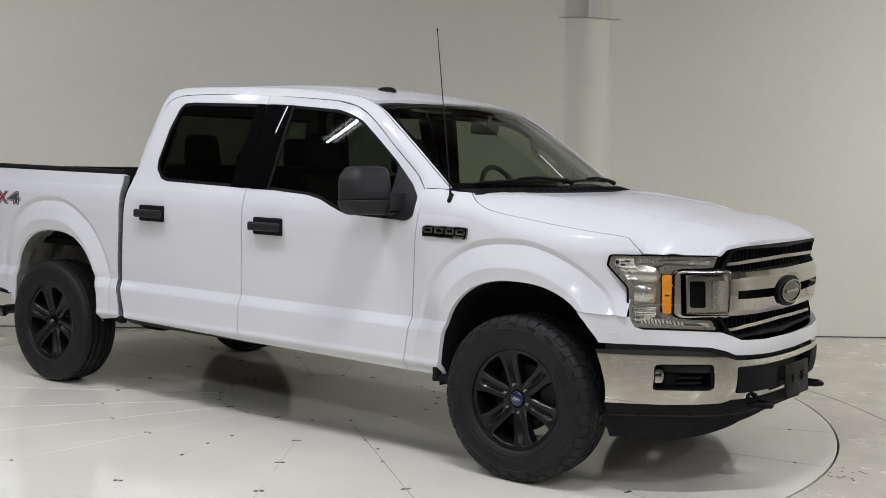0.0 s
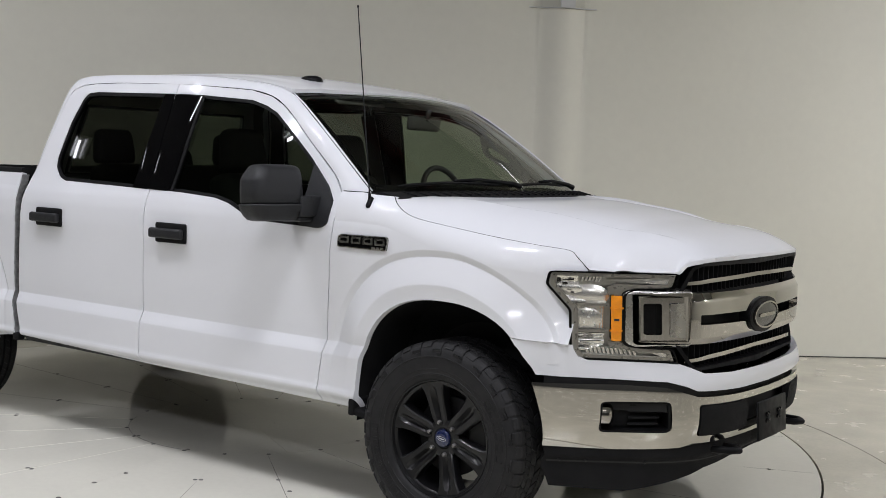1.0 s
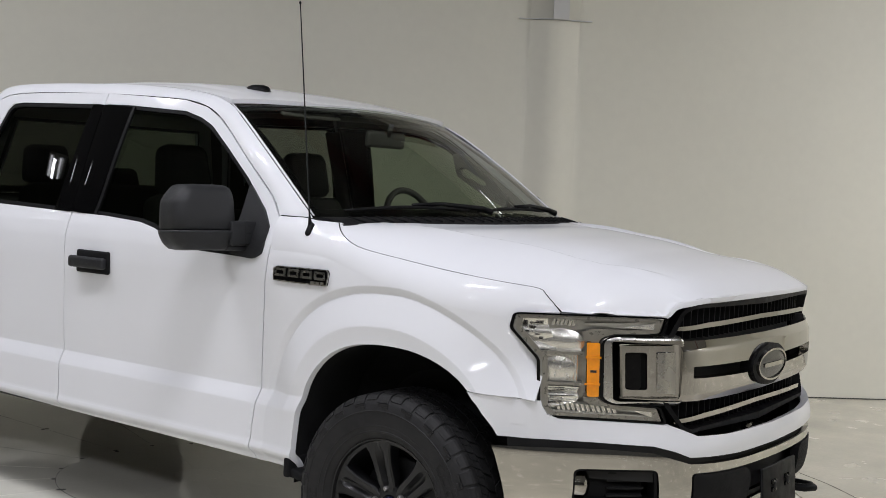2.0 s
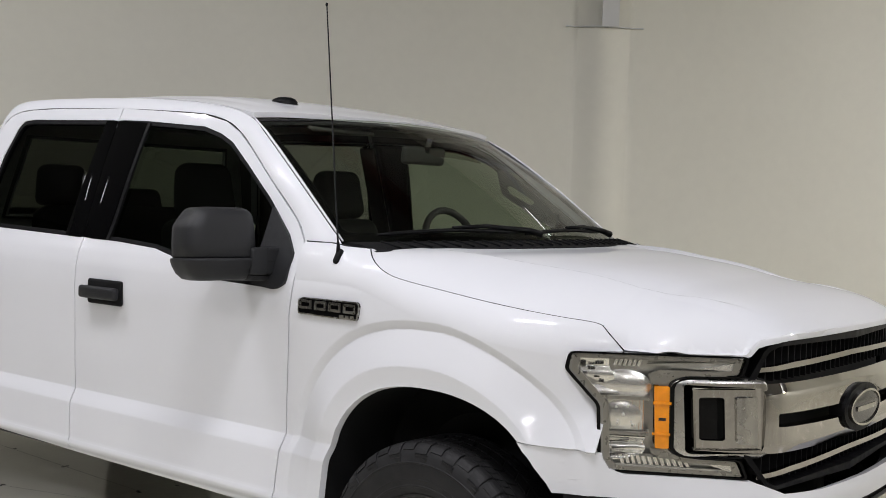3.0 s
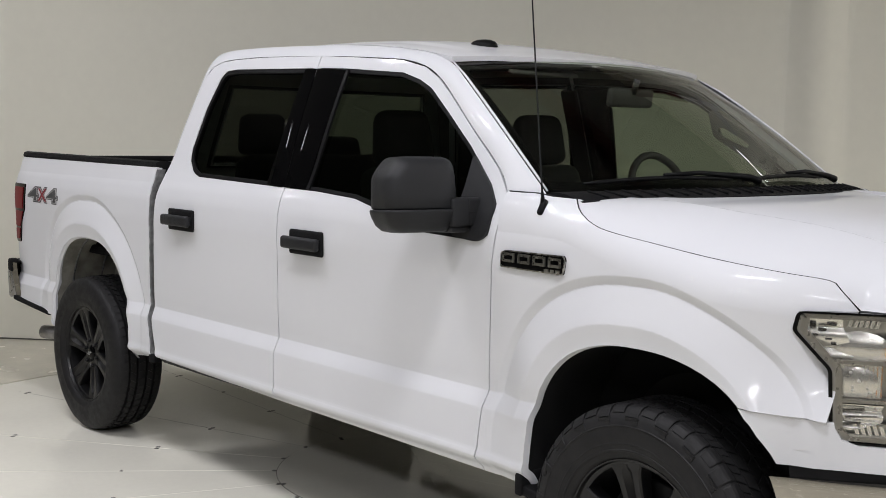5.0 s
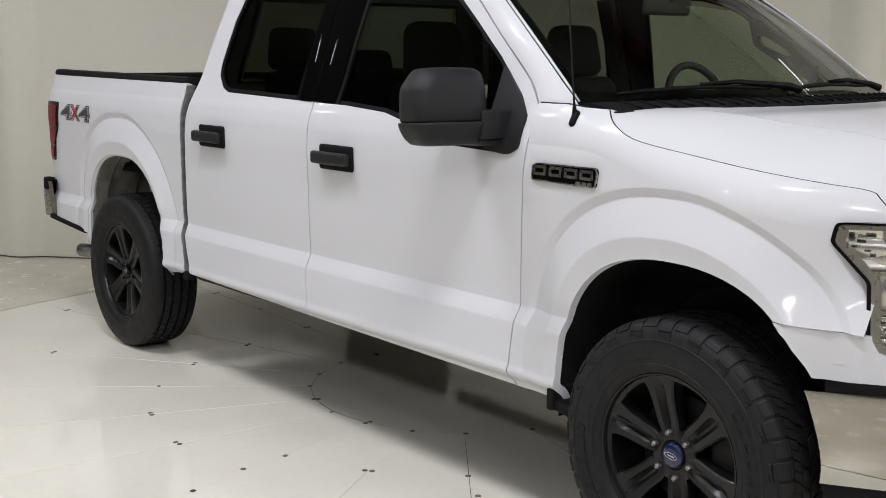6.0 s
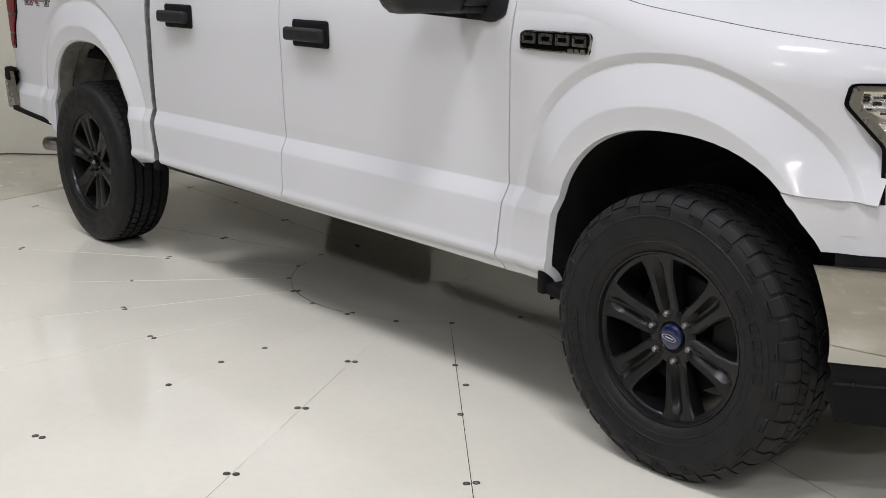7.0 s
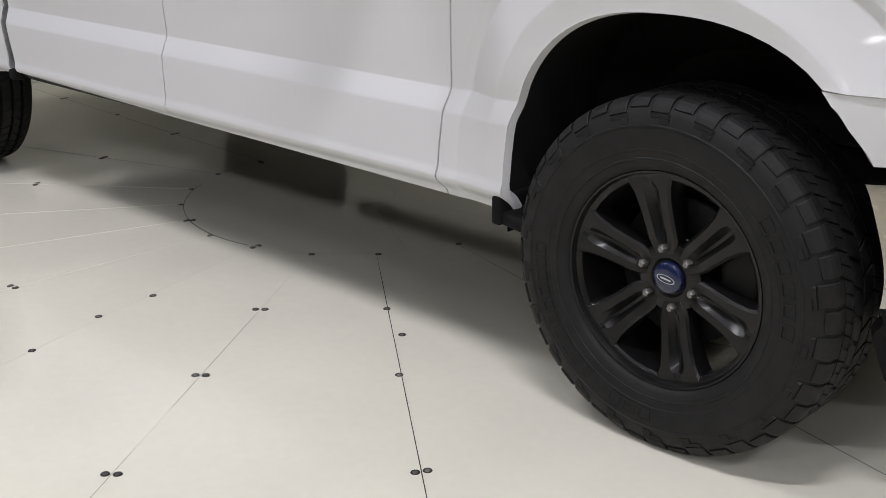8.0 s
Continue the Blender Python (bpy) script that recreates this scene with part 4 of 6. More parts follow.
def roof_at(x, y):
    k = abs(y) / 0.735
    rib = 0.006 * (step01(0.62, 0.55, abs(y))) * step01(-1.15, -1.35, x)
    return (x, y, roof_mid(x) - (0.026 + 0.014 * step01(-1.3, -2.0, x)) * k ** 2 - 0.012 * k ** 6 + rib)


top_r = [(-1.09, 0.741), (-1.25, 0.733), (-1.6, 0.723), (-1.9, 0.718), (-2.3, 0.716), (-2.56, 0.716), (-2.68, 0.720), (-2.75, 0.726)]
front_edge = [(-0.955 - 0.135 * (y / 0.744) ** 2, y) for y in (-0.7, -0.5, -0.25, 0, 0.25, 0.5, 0.7)]
outline = front_edge + top_r + [(-2.80, 0.66), (-2.825, 0.5), (-2.84, 0), (-2.825, -0.5), (-2.80, -0.66)] + [(x, -y) for x, y in top_r[::-1]]
part("roof", panel("roof", outline, roof_at, (0, 0, 1), (0.06, 0.03), rim=0.02), PAINT, truck)
part("headliner", panel("headliner", inset(outline, 0.03), lambda x, y: (x, y, roof_at(x, y)[2] - 0.045), (0, 0, -1), (0.2, 0.2), rim=0), HEADLINER, truck)
# round satellite aerial on the roof
zc = roof_at(-1.312, -0.374)[2]
bm = lathe([(0.0, 0.022), (0.025, 0.021), (0.042, 0.014), (0.050, 0.004), (0.052, -0.006)], 28)
bmesh.ops.transform(bm, matrix=Matrix.Translation((-1.312, -0.374, zc)) @ pose(0, 0, 0, 90, 0, 0) @ Matrix.Diagonal((1.25, 1, 0.9, 1)), verts=bm.verts)
part("roof_aerial", bm, SATIN, truck, "small round black roof aerial")


# windscreen, rear glass and cowl
def screen(k, s):
    """k: -1 to 1 across the glass, s: 0 at the cowl, 1 at the roof."""
    base = Vector((-0.300 - 0.168 * k * k, 0.893 * k, 1.420 - 0.008 * k * k))
    top = Vector((-0.957 - 0.135 * k * k, 0.741 * k, 1.882 - 0.030 * k * k))
    return tuple(base.lerp(top, s) + Vector((0.6, 0, 0.75)) * 0.022 * 4 * s * (1 - s))


ws = part("windscreen", panel("windscreen", [(-0.995, 0.0), (0.995, 0.0), (0.995, 0.99), (-0.995, 0.99)], screen, (1, 0, 1), (0.07, 0.06), rim=0.004), SCREEN_GLASS, truck, "clear laminated windscreen")
edge = [(-0.998, -0.01), (0.998, -0.01), (0.998, 0.993), (-0.998, 0.993)]
part("screen_border", panel("screen_border", edge, lambda y, s: tuple(Vector(screen(y, s)) - Vector((0.008, 0, 0.008))), (1, 0, 1), (0.07, 0.06),
                            holes=[rounded([(-0.955, 0.07), (0.955, 0.07), (0.95, 0.945), (-0.95, 0.945)], 0.05)], rim=0.01), GLOSS, ws)
rear_x = curve([0.6, 1.38, 1.7, 1.865, 1.91], [-2.928, -2.920, -2.863, -2.815, -2.76])
part("cab_rear_wall", panel("cab_rear_wall", [(-0.88, 0.6), (0.88, 0.6), (0.875, 1.38), (0.826, 1.567), (0.784, 1.70), (0.738, 1.86), (0.70, 1.90), (-0.70, 1.90), (-0.738, 1.86), (-0.784, 1.70), (-0.826, 1.567), (-0.875, 1.38)],
                            lambda y, z: (rear_x(z), y, z), (-1, 0, 0), (0.1, 0.04), holes=[[(-0.68, 1.42), (0.68, 1.42), (0.60, 1.80), (-0.60, 1.80)]], rim=0.03), PAINT, truck)
part("rear_glass", panel("rear_glass", [(-0.70, 1.41), (0.70, 1.41), (0.62, 1.81), (-0.62, 1.81)], lambda y, z: (rear_x(z) + 0.012, y, z), (-1, 0, 0), (0.2, 0.05), rim=0.004), DARK_GLASS, truck)


def cowl_at(k, s):
    a = Vector(screen(k, 0.035)) - Vector((0.0, 0, 0.02))
    b = Vector((-0.185 - 0.150 * k * k, 0.90 * k, 1.402 - 0.012 * k * k))
    return tuple(a.lerp(b, s) + Vector((0, 0, 0.010 * math.sin(math.pi * min(s, 1.0)))))


cowl = part("cowl", panel("cowl", [(-0.985, 0), (0.985, 0), (0.985, 1.10), (-0.985, 1.10)], cowl_at, (0.3, 0, 1), (0.06, 0.12), rim=0.02), TRIM, truck, "black plastic cowl grille")
for i in range(26):
    y = -0.88 + i * 0.07
    a, b = cowl_at(y, 0.45), cowl_at(y + 0.02, 0.95)
    part("cowl_rib", tube([Vector(a) + Vector((0, 0, 0.004)), Vector(b) + Vector((0, 0, 0.004))], 0.004, 6), SATIN, cowl)
# wipers lie parked along the foot of the glass
for y0, y1, yp in ((-0.86, -0.12, 0.02), (-0.06, 0.70, 0.80)):
    pts = [Vector(screen(y0 + (y1 - y0) * t, 0.015 + 0.022 * math.sin(math.pi * t) + 0.012 * t)) + Vector((0.012, 0, 0.016)) for t in [i / 10 for i in range(11)]]
    w = part("wiper", tube(pts, [0.004] + [0.0075] * 9 + [0.005], 8), SATIN, truck, "black wiper blade and arm")
    ym = (y0 + y1) / 2
    arm = [Vector(cowl_at(yp, 0.35)) + Vector((0, 0, 0.022)), Vector(cowl_at(yp - 0.05, 0.2)) + Vector((0, 0, 0.036)), Vector(screen(ym + 0.18, 0.05)) + Vector((0.022, 0, 0.028)), Vector(screen(ym, 0.05)) + Vector((0.018, 0, 0.022))]
    part("wiper_arm", tube(arm, [0.015, 0.012, 0.008, 0.006], 8), SATIN, w)

# ---- hood and nose ----
HY = [0, 0.15, 0.30, 0.45, 0.52, 0.58, 0.65, 0.75, 0.83, 0.88, 0.92, 0.95]
HX = [0.965, 0.964, 0.960, 0.948, 0.936, 0.910, 0.830, 0.655, 0.515, 0.420, 0.335, 0.26]
nose = curve(HY, HX, 0.01)
BX = curve([0, 0.15, 0.30, 0.45, 0.55, 0.65, 0.75, 0.85, 0.92, 0.955, 0.985], [1.034, 1.031, 1.020, 0.990, 0.940, 0.852, 0.72, 0.58, 0.47, 0.405, 0.335], 0.012)
hood_mid = curve([-0.45, -0.25, 0.0, 0.3, 0.6, 0.8, 0.9, 0.97], [1.402, 1.409, 1.411, 1.390, 1.344, 1.294, 1.253, 1.208], 0.02)
HOOD_SEAM = [(-0.340, fender_y(-0.335, seam_z(-0.335)) - 0.001, 1.398)] + [(x, fender_y(x, seam_z(x)) - 0.001, seam_z(x)) for x in SEAM_X[::-1]]
HOOD_SEAM += [(0.530, 0.7735, 1.172), (0.556, 0.766, 1.146), (0.60, 0.759, 1.146), (0.655, 0.750, 1.146), (0.75, 0.698, 1.149), (0.83, 0.652, 1.151), (0.870, 0.628, 1.154)]
NOSE_CORNER = [(0.882, 0.619), (0.897, 0.606), (0.912, 0.582), (0.928, 0.540), (0.941, 0.480)]
hood_ye = curve([p[0] for p in HOOD_SEAM] + [0.97], [p[1] for p in HOOD_SEAM] + [0.612])
hood_ez = curve([p[0] for p in HOOD_SEAM] + [0.882, 0.897, 0.912, 0.94, 0.97], [p[2] for p in HOOD_SEAM] + [1.170, 1.192, 1.203, 1.208, 1.210])


# the height that the hood's flank heads for, without the sharp step at the lamp corner
hood_soft = curve([-0.34, -0.19, 0.10, 0.40, 0.55, 0.70, 0.87, 0.97], [1.398, 1.318, 1.272, 1.225, 1.192, 1.168, 1.162, 1.205], 0.06)


def hood_at(x, y):
    ye, ez = hood_ye(x), hood_ez(x)
    zm = hood_mid(0.965 - max(0.0, nose(min(abs(y), 0.56)) - x))
    k = min(1.0, abs(y) / (ye - 0.0055))
    yr = 0.70 - 0.20 * step01(-0.35, 0.90, x)
    ridge = -0.018 * step01(yr, yr - 0.034, abs(y)) * step01(-0.34, -0.10, x) * step01(0.88, 0.55, x)
    es = hood_soft(x)
    sag = 0.012 * step01(0.90, 0.55, x) + 0.011 * step01(0.05, 0.45, x) * step01(0.93, 0.72, x)
    return (x, y, es + (zm - es) * (1 - k ** (4.5 + 5 * step01(0.15, -0.28, x) + 7 * step01(0.55, 0.93, x))) + (ez - es) * k ** 26 + ridge - sag * k * k * (1 - k ** 8))


side_edge = [(p[0], p[1] - 0.0045) for p in HOOD_SEAM] + NOSE_CORNER
back = [(-0.185 - 0.150 * k * k, 0.90 * k) for k in (-0.965, -0.9, -0.7, -0.4, -0.2, 0, 0.2, 0.4, 0.7, 0.9, 0.965)]
nose_edge = [(nose(y) - 0.002, y) for y in (0.40, 0.28, 0.15, 0, -0.15, -0.28, -0.40)]
outline = back + side_edge + nose_edge + [(x, -y) for x, y in side_edge[::-1]]
part("hood", panel("hood", outline, hood_at, (0, 0, 1), (0.022, 0.009), rim=0.012), PAINT, truck)
for side in (-1, 1):
    part("hood_seal", tube([(x, side * (y - 0.0022), z - 0.001) for x, y, z in HOOD_SEAM if x < 0.56], 0.0024, 6), GAP, truck, "thin black gap along the hood")
# rolled front lip of the hood over the grille
lip_edge = [(x, y) for x, y in NOSE_CORNER] + [(nose(y) - 0.002, y) for y in (0.40, 0.28, 0.15, 0.0)]
lip_edge += [(x, -y) for x, y in lip_edge[-2::-1]]
lip_pts = [Vector(hood_at(x, y)) for x, y in lip_edge]
rows = [[p + Vector((dx, 0, dz)) for p in lip_pts] for dx, dz in ((-0.006, 0.0012), (0.0, 0.0), (0.003, -0.004), (0.003, -0.019), (-0.002, -0.021), (-0.03, -0.021))]
part("hood_lip", loft("hood_lip", rows), PAINT, truck, smooth_angle=60)
part("engine_bay", box((0.95, 1.2, 0.5), (0.18, 0, 0.92), 0.02), GAP, truck)


def front_place(plan, off=0.0, lean=0.0):
    return lambda y, z: (plan(abs(y)) + off - lean * (z - 0.98), y, z)


def both(name, outline, plan, mat, parent, off=0.0, rim=0.02, step=(0.02, 0.03), holes=(), label="", lean=0.0):
    """One sheet on each side of the nose, mirrored."""
    made = []
    for side in (-1, 1):
        o = [(side * abs(y), z) for y, z in outline]
        h = [[(side * abs(y), z) for y, z in r] for r in holes]
        made.append(part(name, panel(name, o, front_place(plan, off, lean), (1, side * 0.6, 0), step, h, rim), mat, parent, label))
    return made


def sym(pts):
    """Closes a right-hand outline (y > 0, from the middle out and back) with its mirror image."""
    return pts + [(-y, z) for y, z in pts[::-1]]


# white valance below the lamps and grille, running back to the wheel openings
FLANK = [(x, fender_y(x, 0.880)) for x in (0.487, 0.46, 0.43, 0.40, 0.37, 0.34, 0.305, 0.27)]
VX = curve([0, 0.15, 0.30, 0.45, 0.52, 0.58, 0.65, 0.75, 0.80, 0.83] + [p[1] for p in FLANK], [1.006, 1.004, 0.996, 0.976, 0.958, 0.928, 0.844, 0.668, 0.592, 0.543] + [p[0] for p in FLANK], 0.008)
val_y = curve([p[0] for p in FLANK[::-1]], [p[1] for p in FLANK[::-1]])
val_hi = [(0.0, 0.742), (0.35, 0.747), (0.53, 0.757), (0.56, 0.770), (0.61, 0.793), (0.66, 0.795), (0.80, 0.793), (0.822, 0.805), (0.832, 0.835), (0.834, 0.8500), (0.86, 0.8525), (val_y(0.42), 0.8570), (val_y(0.37), 0.8615)]
val_hi += [(val_y(x), z) for x, z in ((0.325, 0.8655), (0.344, 0.84), (0.373, 0.796), (0.403, 0.752), (0.416, 0.726))]
val_lo = [(0.880, 0.724), (0.75, 0.724), (0.65, 0.724), (0.61, 0.710), (0.57, 0.690), (0.30, 0.676), (0.0, 0.672)]


def val_at(y, z):
    k = step01(0.80, 0.70, z) * (1 - step01(0.70, 0.85, abs(y)))
    return (VX(abs(y)) + 0.022 * k, y, z)


part("valance", panel("valance", sym(val_hi + val_lo), val_at, (1, 0, 0.1), (0.02, 0.012), rim=0.03), PAINT, truck)
part("valance_gap", panel("valance_gap", sym([(0, 0.69), (0.3, 0.69), (0.48, 0.70), (0.6, 0.735), (0.875, 0.735), (0.875, 0.70), (0.86, 0.60), (0.0, 0.60)]), lambda y, z: (VX(abs(y)) - 0.014, y, z), (1, 0, 0), (0.03, 0.05), rim=0.05), GAP, truck)

# grille
grille = part("grille", panel("grille", sym([(0, 1.205), (0.54, 1.20), (0.595, 1.17), (0.62, 1.10), (0.63, 1.08), (0.63, 0.86), (0.615, 0.83), (0.575, 0.78), (0.54, 0.752), (0, 0.735)]),
                               front_place(nose, -0.075), (1, 0, 0), (0.03, 0.05), rim=0.01), GAP, truck, "black mesh grille with chrome bars")
rim_o = [(0, 1.194), (0.535, 1.190), (0.582, 1.172), (0.610, 1.095), (0.618, 1.075), (0.618, 0.862), (0.602, 0.832), (0.565, 0.778), (0.535, 0.762), (0, 0.746)]
part("grille_surround", border("grille_surround", rounded(sym(rim_o), 0.02, 3), 0.012, front_place(nose, 0.0), (1, 0, 0), 0.07), SATIN, grille)
for i in range(30):
    y = -0.57 + 1.14 * i / 29
    for z0, z1 in ((1.07, 1.19), (0.755, 0.86)):
        if abs(y) < 0.57:
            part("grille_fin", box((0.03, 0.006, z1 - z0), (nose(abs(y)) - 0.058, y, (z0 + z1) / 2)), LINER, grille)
BAR = [(0.0, 1.066), (0.30, 1.069), (0.590, 1.072), (0.590, 0.872), (0.30, 0.864), (0.0, 0.858)]
SLOT = [(0.551, 0.988), (0.551, 0.949), (0.15, 0.936), (0, 0.934), (-0.15, 0.936), (-0.551, 0.949), (-0.551, 0.988), (-0.15, 0.979), (0, 0.978), (0.15, 0.979)]


def bar_at(y, z):
    k = abs(z - 0.966) / 0.105
    return (nose(abs(y)) + 0.021 - 0.004 * k - 0.055 * max(0.0, k - 0.70), y, z)


part("chrome_bar", panel("chrome_bar", sym(BAR), bar_at, (1, 0, 0), (0.02, 0.008), holes=[rounded(SLOT, 0.006, 2)], rim=0.035), CHROME, grille, "chrome double grille bar")
for zc, w in ((1.120, 0.590), (0.812, 0.580)):
    part("thin_bar", panel("thin_bar", sym([(0, zc + 0.011), (w - 0.15, zc + 0.006), (w, zc - 0.004), (w, zc - 0.017), (w - 0.15, zc - 0.011), (0, zc - 0.006)]), front_place(nose, -0.012), (1, 0, 0), (0.03, 0.02), rim=0.02), CHROME, grille, "thin chrome bar")


def oval(cy, cz, a, b, n=40):
    return [(cy + a * math.cos(2 * math.pi * i / n), cz + b * math.sin(2 * math.pi * i / n)) for i in range(n)]


part("emblem_bezel", panel("emblem_bezel", oval(0, 0.952, 0.158, 0.075), lambda y, z: (0.998 - 0.15 * y * y, y, z), (1, 0, 0), (0.03, 0.03), rim=0.05), SATIN, grille)
part("emblem", panel("emblem", oval(0, 0.952, 0.132, 0.056), lambda y, z: (1.008 - 0.2 * y * y - 1.2 * (z - 0.952) ** 2, y, z), (1, 0, 0), (0.02, 0.02), rim=0.015), DARK_CHROME, grille, "smoked oval emblem")
part("emblem_ring", panel("emblem_ring", oval(0, 0.952, 0.134, 0.058), lambda y, z: (1.011 - 0.2 * y * y, y, z), (1, 0, 0), (0.03, 0.03), holes=[oval(0, 0.952, 0.126, 0.051)], rim=0.012), CHROME, grille)
part("emblem_bar", panel("emblem_bar", rounded([(-0.085, 0.945), (0.085, 0.945), (0.085, 0.960), (-0.085, 0.960)], 0.006), lambda y, z: (1.012 - 0.2 * y * y, y, z), (1, 0, 0), (0.03, 0.03), rim=0.006), CHROME, grille)

# end caps of the double bar beside the lamps
NOST = rounded([(0.583, 1.076), (0.717, 1.066), (0.711, 0.862), (0.575, 0.872)], 0.014)
PORT = rounded([(0.692, 1.027), (0.655, 1.030), (0.651, 0.906), (0.689, 0.904)], 0.008)
both("bar_end", NOST, nose, CHROME, grille, 0.010, 0.05, (0.015, 0.02), holes=[inset(NOST, 0.013)], label="chrome end cap of the grille bar")
both("bar_end_face", inset(NOST, 0.019), nose, CHROME, grille, 0.002, 0.03, (0.015, 0.02), holes=[PORT])
for side in (-1, 1):
    o = [(side * y, z) for y, z in rounded([(0.650, 1.032), (0.594, 1.036), (0.590, 0.895), (0.646, 0.902)], 0.006)]
    part("bar_end_pad", panel("bar_end_pad", o, lambda y, z: (nose(abs(y)) + 0.004 + 0.026 * step01(0.595, 0.645, abs(y)), y, z), (1, 0, 0), (0.015, 0.02), rim=0.03), CHROME_SOFT, grille)
    o = [(side * y, z) for y, z in inset(NOST, -0.010)]
    inn = [(side * y, z) for y, z in NOST]
    rows = [[front_place(nose, 0.0098)(y, z) for y, z in inset(inn, 0.0125)], [front_place(nose, 0.0015)(y, z) for y, z in inset(inn, 0.0195)]]
    part("bar_end_step", loft("bar_end_step", rows, closed=True), CHROME, grille)
    outer, inner = front_place(nose, -0.004), front_place(nose, 0.0102)
    rows = [[outer(y, z) for y, z in o], [front_place(nose, 0.006)(y, z) for y, z in inset(o, 0.003)], [inner(y, z) for y, z in inset(o, 0.0105)]]
    part("bar_end_border", loft("bar_end_border", rows, closed=True), CHROME_SOFT, grille, "rounded chrome edge")
    part("bar_end_gap", border("bar_end_gap", inset(o, -0.004), 0.006, front_place(nose, -0.004), (1, side * 0.5, 0), 0.05), GAP, grille)
both("bar_port", PORT, nose, GLOSS, grille, -0.022, 0.01)

# headlamps
HEAD = rounded([(0.871, 1.138), (0.876, 1.088), (0.831, 0.988), (0.827, 0.832), (0.812, 0.797), (0.612, 0.798), (0.626, 0.850), (0.706, 0.852), (0.726, 0.868), (0.728, 1.056), (0.712, 1.079), (0.628, 1.090), (0.618, 1.146)], 0.010, 3)


def head_at(off):
    return lambda y, z: (nose(abs(y)) + off + 0.004, y + off * math.copysign(0.5, y), z)


for side in (-1, 1):
    def sd(pts):
        return [(side * y, z) for y, z in pts]
    lamp_ob = part("headlamp", panel("headlamp", sd(HEAD), head_at(-0.085), (1, side, 0), (0.02, 0.03), rim=0.0), DARK_REFLECTOR, truck, "clear headlamp with chrome reflectors and amber strip")
    part("lamp_surround", border("lamp_surround", inset(sd(HEAD), -0.0025), 0.0050, head_at(0.000), (1, side, 0), 0.06), GLOSS, lamp_ob, "gloss black edge of the lamp")
    part("lamp_bezel", border("lamp_bezel", inset(sd(HEAD), 0.0045), 0.0125, head_at(-0.008), (1, side, 0), 0.05), SILVER, lamp_ob, "satin silver bezel")
    part("lens", panel("lens", inset(sd(HEAD), 0.006), head_at(0.0), (1, side, 0), (0.02, 0.03), rim=0.0), LENS, lamp_ob)
    part("amber_strip", panel("amber_strip", sd(rounded([(0.754, 1.052), (0.733, 1.053), (0.731, 0.874), (0.750, 0.873)], 0.004)), head_at(0.003), (1, side, 0), (0.02, 0.02), rim=0.04), AMBER, lamp_ob, "amber side reflector")
    for z0, z1 in ((1.0, 1.0075), (0.9115, 0.918)):
        part("amber_ridge", panel("amber_ridge", sd([(0.756, z1), (0.731, z1 + 0.001), (0.731, z0 + 0.001), (0.756, z0)]), head_at(0.007), (1, side, 0), (0.02, 0.02), rim=0.006), AMBER, lamp_ob)
    part("amber_window", panel("amber_window", sd([(0.747, 0.962), (0.737, 0.962), (0.737, 0.954), (0.747, 0.954)]), head_at(0.005), (1, side, 0), rim=0.003), BOLT, lamp_ob)

    def sheet(name, pts, off, mat, rim=0.012, label="", step=(0.02, 0.02)):
        """A flat piece inside the lamp, off metres from the lens."""
        return part(name, panel(name, sd(pts), head_at(off), (1, side, 0), step, rim=rim), mat, lamp_ob, label)

    def waved(name, pts, off, amp, pitch, axis, mat, step):
        """A reflector with rounded flutes across it."""
        def place(y, z):
            q = abs(y) if axis == 0 else z
            return head_at(off + amp * abs(math.sin(math.pi * q / pitch)))(y, z)
        part(name, panel(name, sd(pts), place, (1, side, 0), step, rim=0.012), mat, lamp_ob)

    # upper chamber: bright outer mirror with small dark clips, a domed bowl, slanted ribs and a tapering light blade
    waved("lamp_reflector", [(0.858, 1.122), (0.812, 1.124), (0.795, 1.020), (0.835, 1.020)], -0.034, 0.010, 0.055, 1, REFLECTOR, (0.02, 0.006))
    for y0, z0, w, h in ((0.852, 1.098, 0.007, 0.010), (0.842, 1.089, 0.010, 0.008), (0.848, 1.076, 0.006, 0.005), (0.833, 1.066, 0.008, 0.004), (0.826, 1.052, 0.007, 0.004), (0.832, 1.104, 0.012, 0.004)):
        sheet("lamp_clip", [(y0, z0 + h), (y0 - w, z0 + h * 0.8), (y0 - w, z0), (y0, z0)], -0.020, DARK_CHROME, 0.008)
    sheet("lamp_backing", [(0.822, 1.128), (0.640, 1.136), (0.645, 1.098), (0.760, 1.090), (0.812, 1.060)], -0.040, DARK_REFLECTOR)
    for i in range(6):
        y0 = 0.803 - 0.0068 * i
        sheet("lamp_rib", [(y0, 1.126), (y0 - 0.0046, 1.126), (y0 - 0.0016, 1.103), (y0 + 0.003, 1.103)], -0.022, REFLECTOR, 0.012)
    sheet("lamp_blade", [(0.758, 1.112), (0.636, 1.131), (0.640, 1.103), (0.700, 1.104)], -0.022, DARK_REFLECTOR)
    sheet("light_blade", [(0.690, 1.106), (0.633, 1.128), (0.637, 1.104)], -0.014, REFLECTOR)

    def dome_at(y, z):
        q = ((abs(y) - 0.785) / 0.040) ** 2 + ((z - 1.046) / 0.046) ** 2
        return head_at(-0.036 + 0.014 * max(0.0, 1 - q))(y, z)
    part("bowl", panel("bowl", sd(oval(0.785, 1.046, 0.0395, 0.0455, 32)), dome_at, (1, side, 0), (0.006, 0.006), rim=0.01), REFLECTOR, lamp_ob)
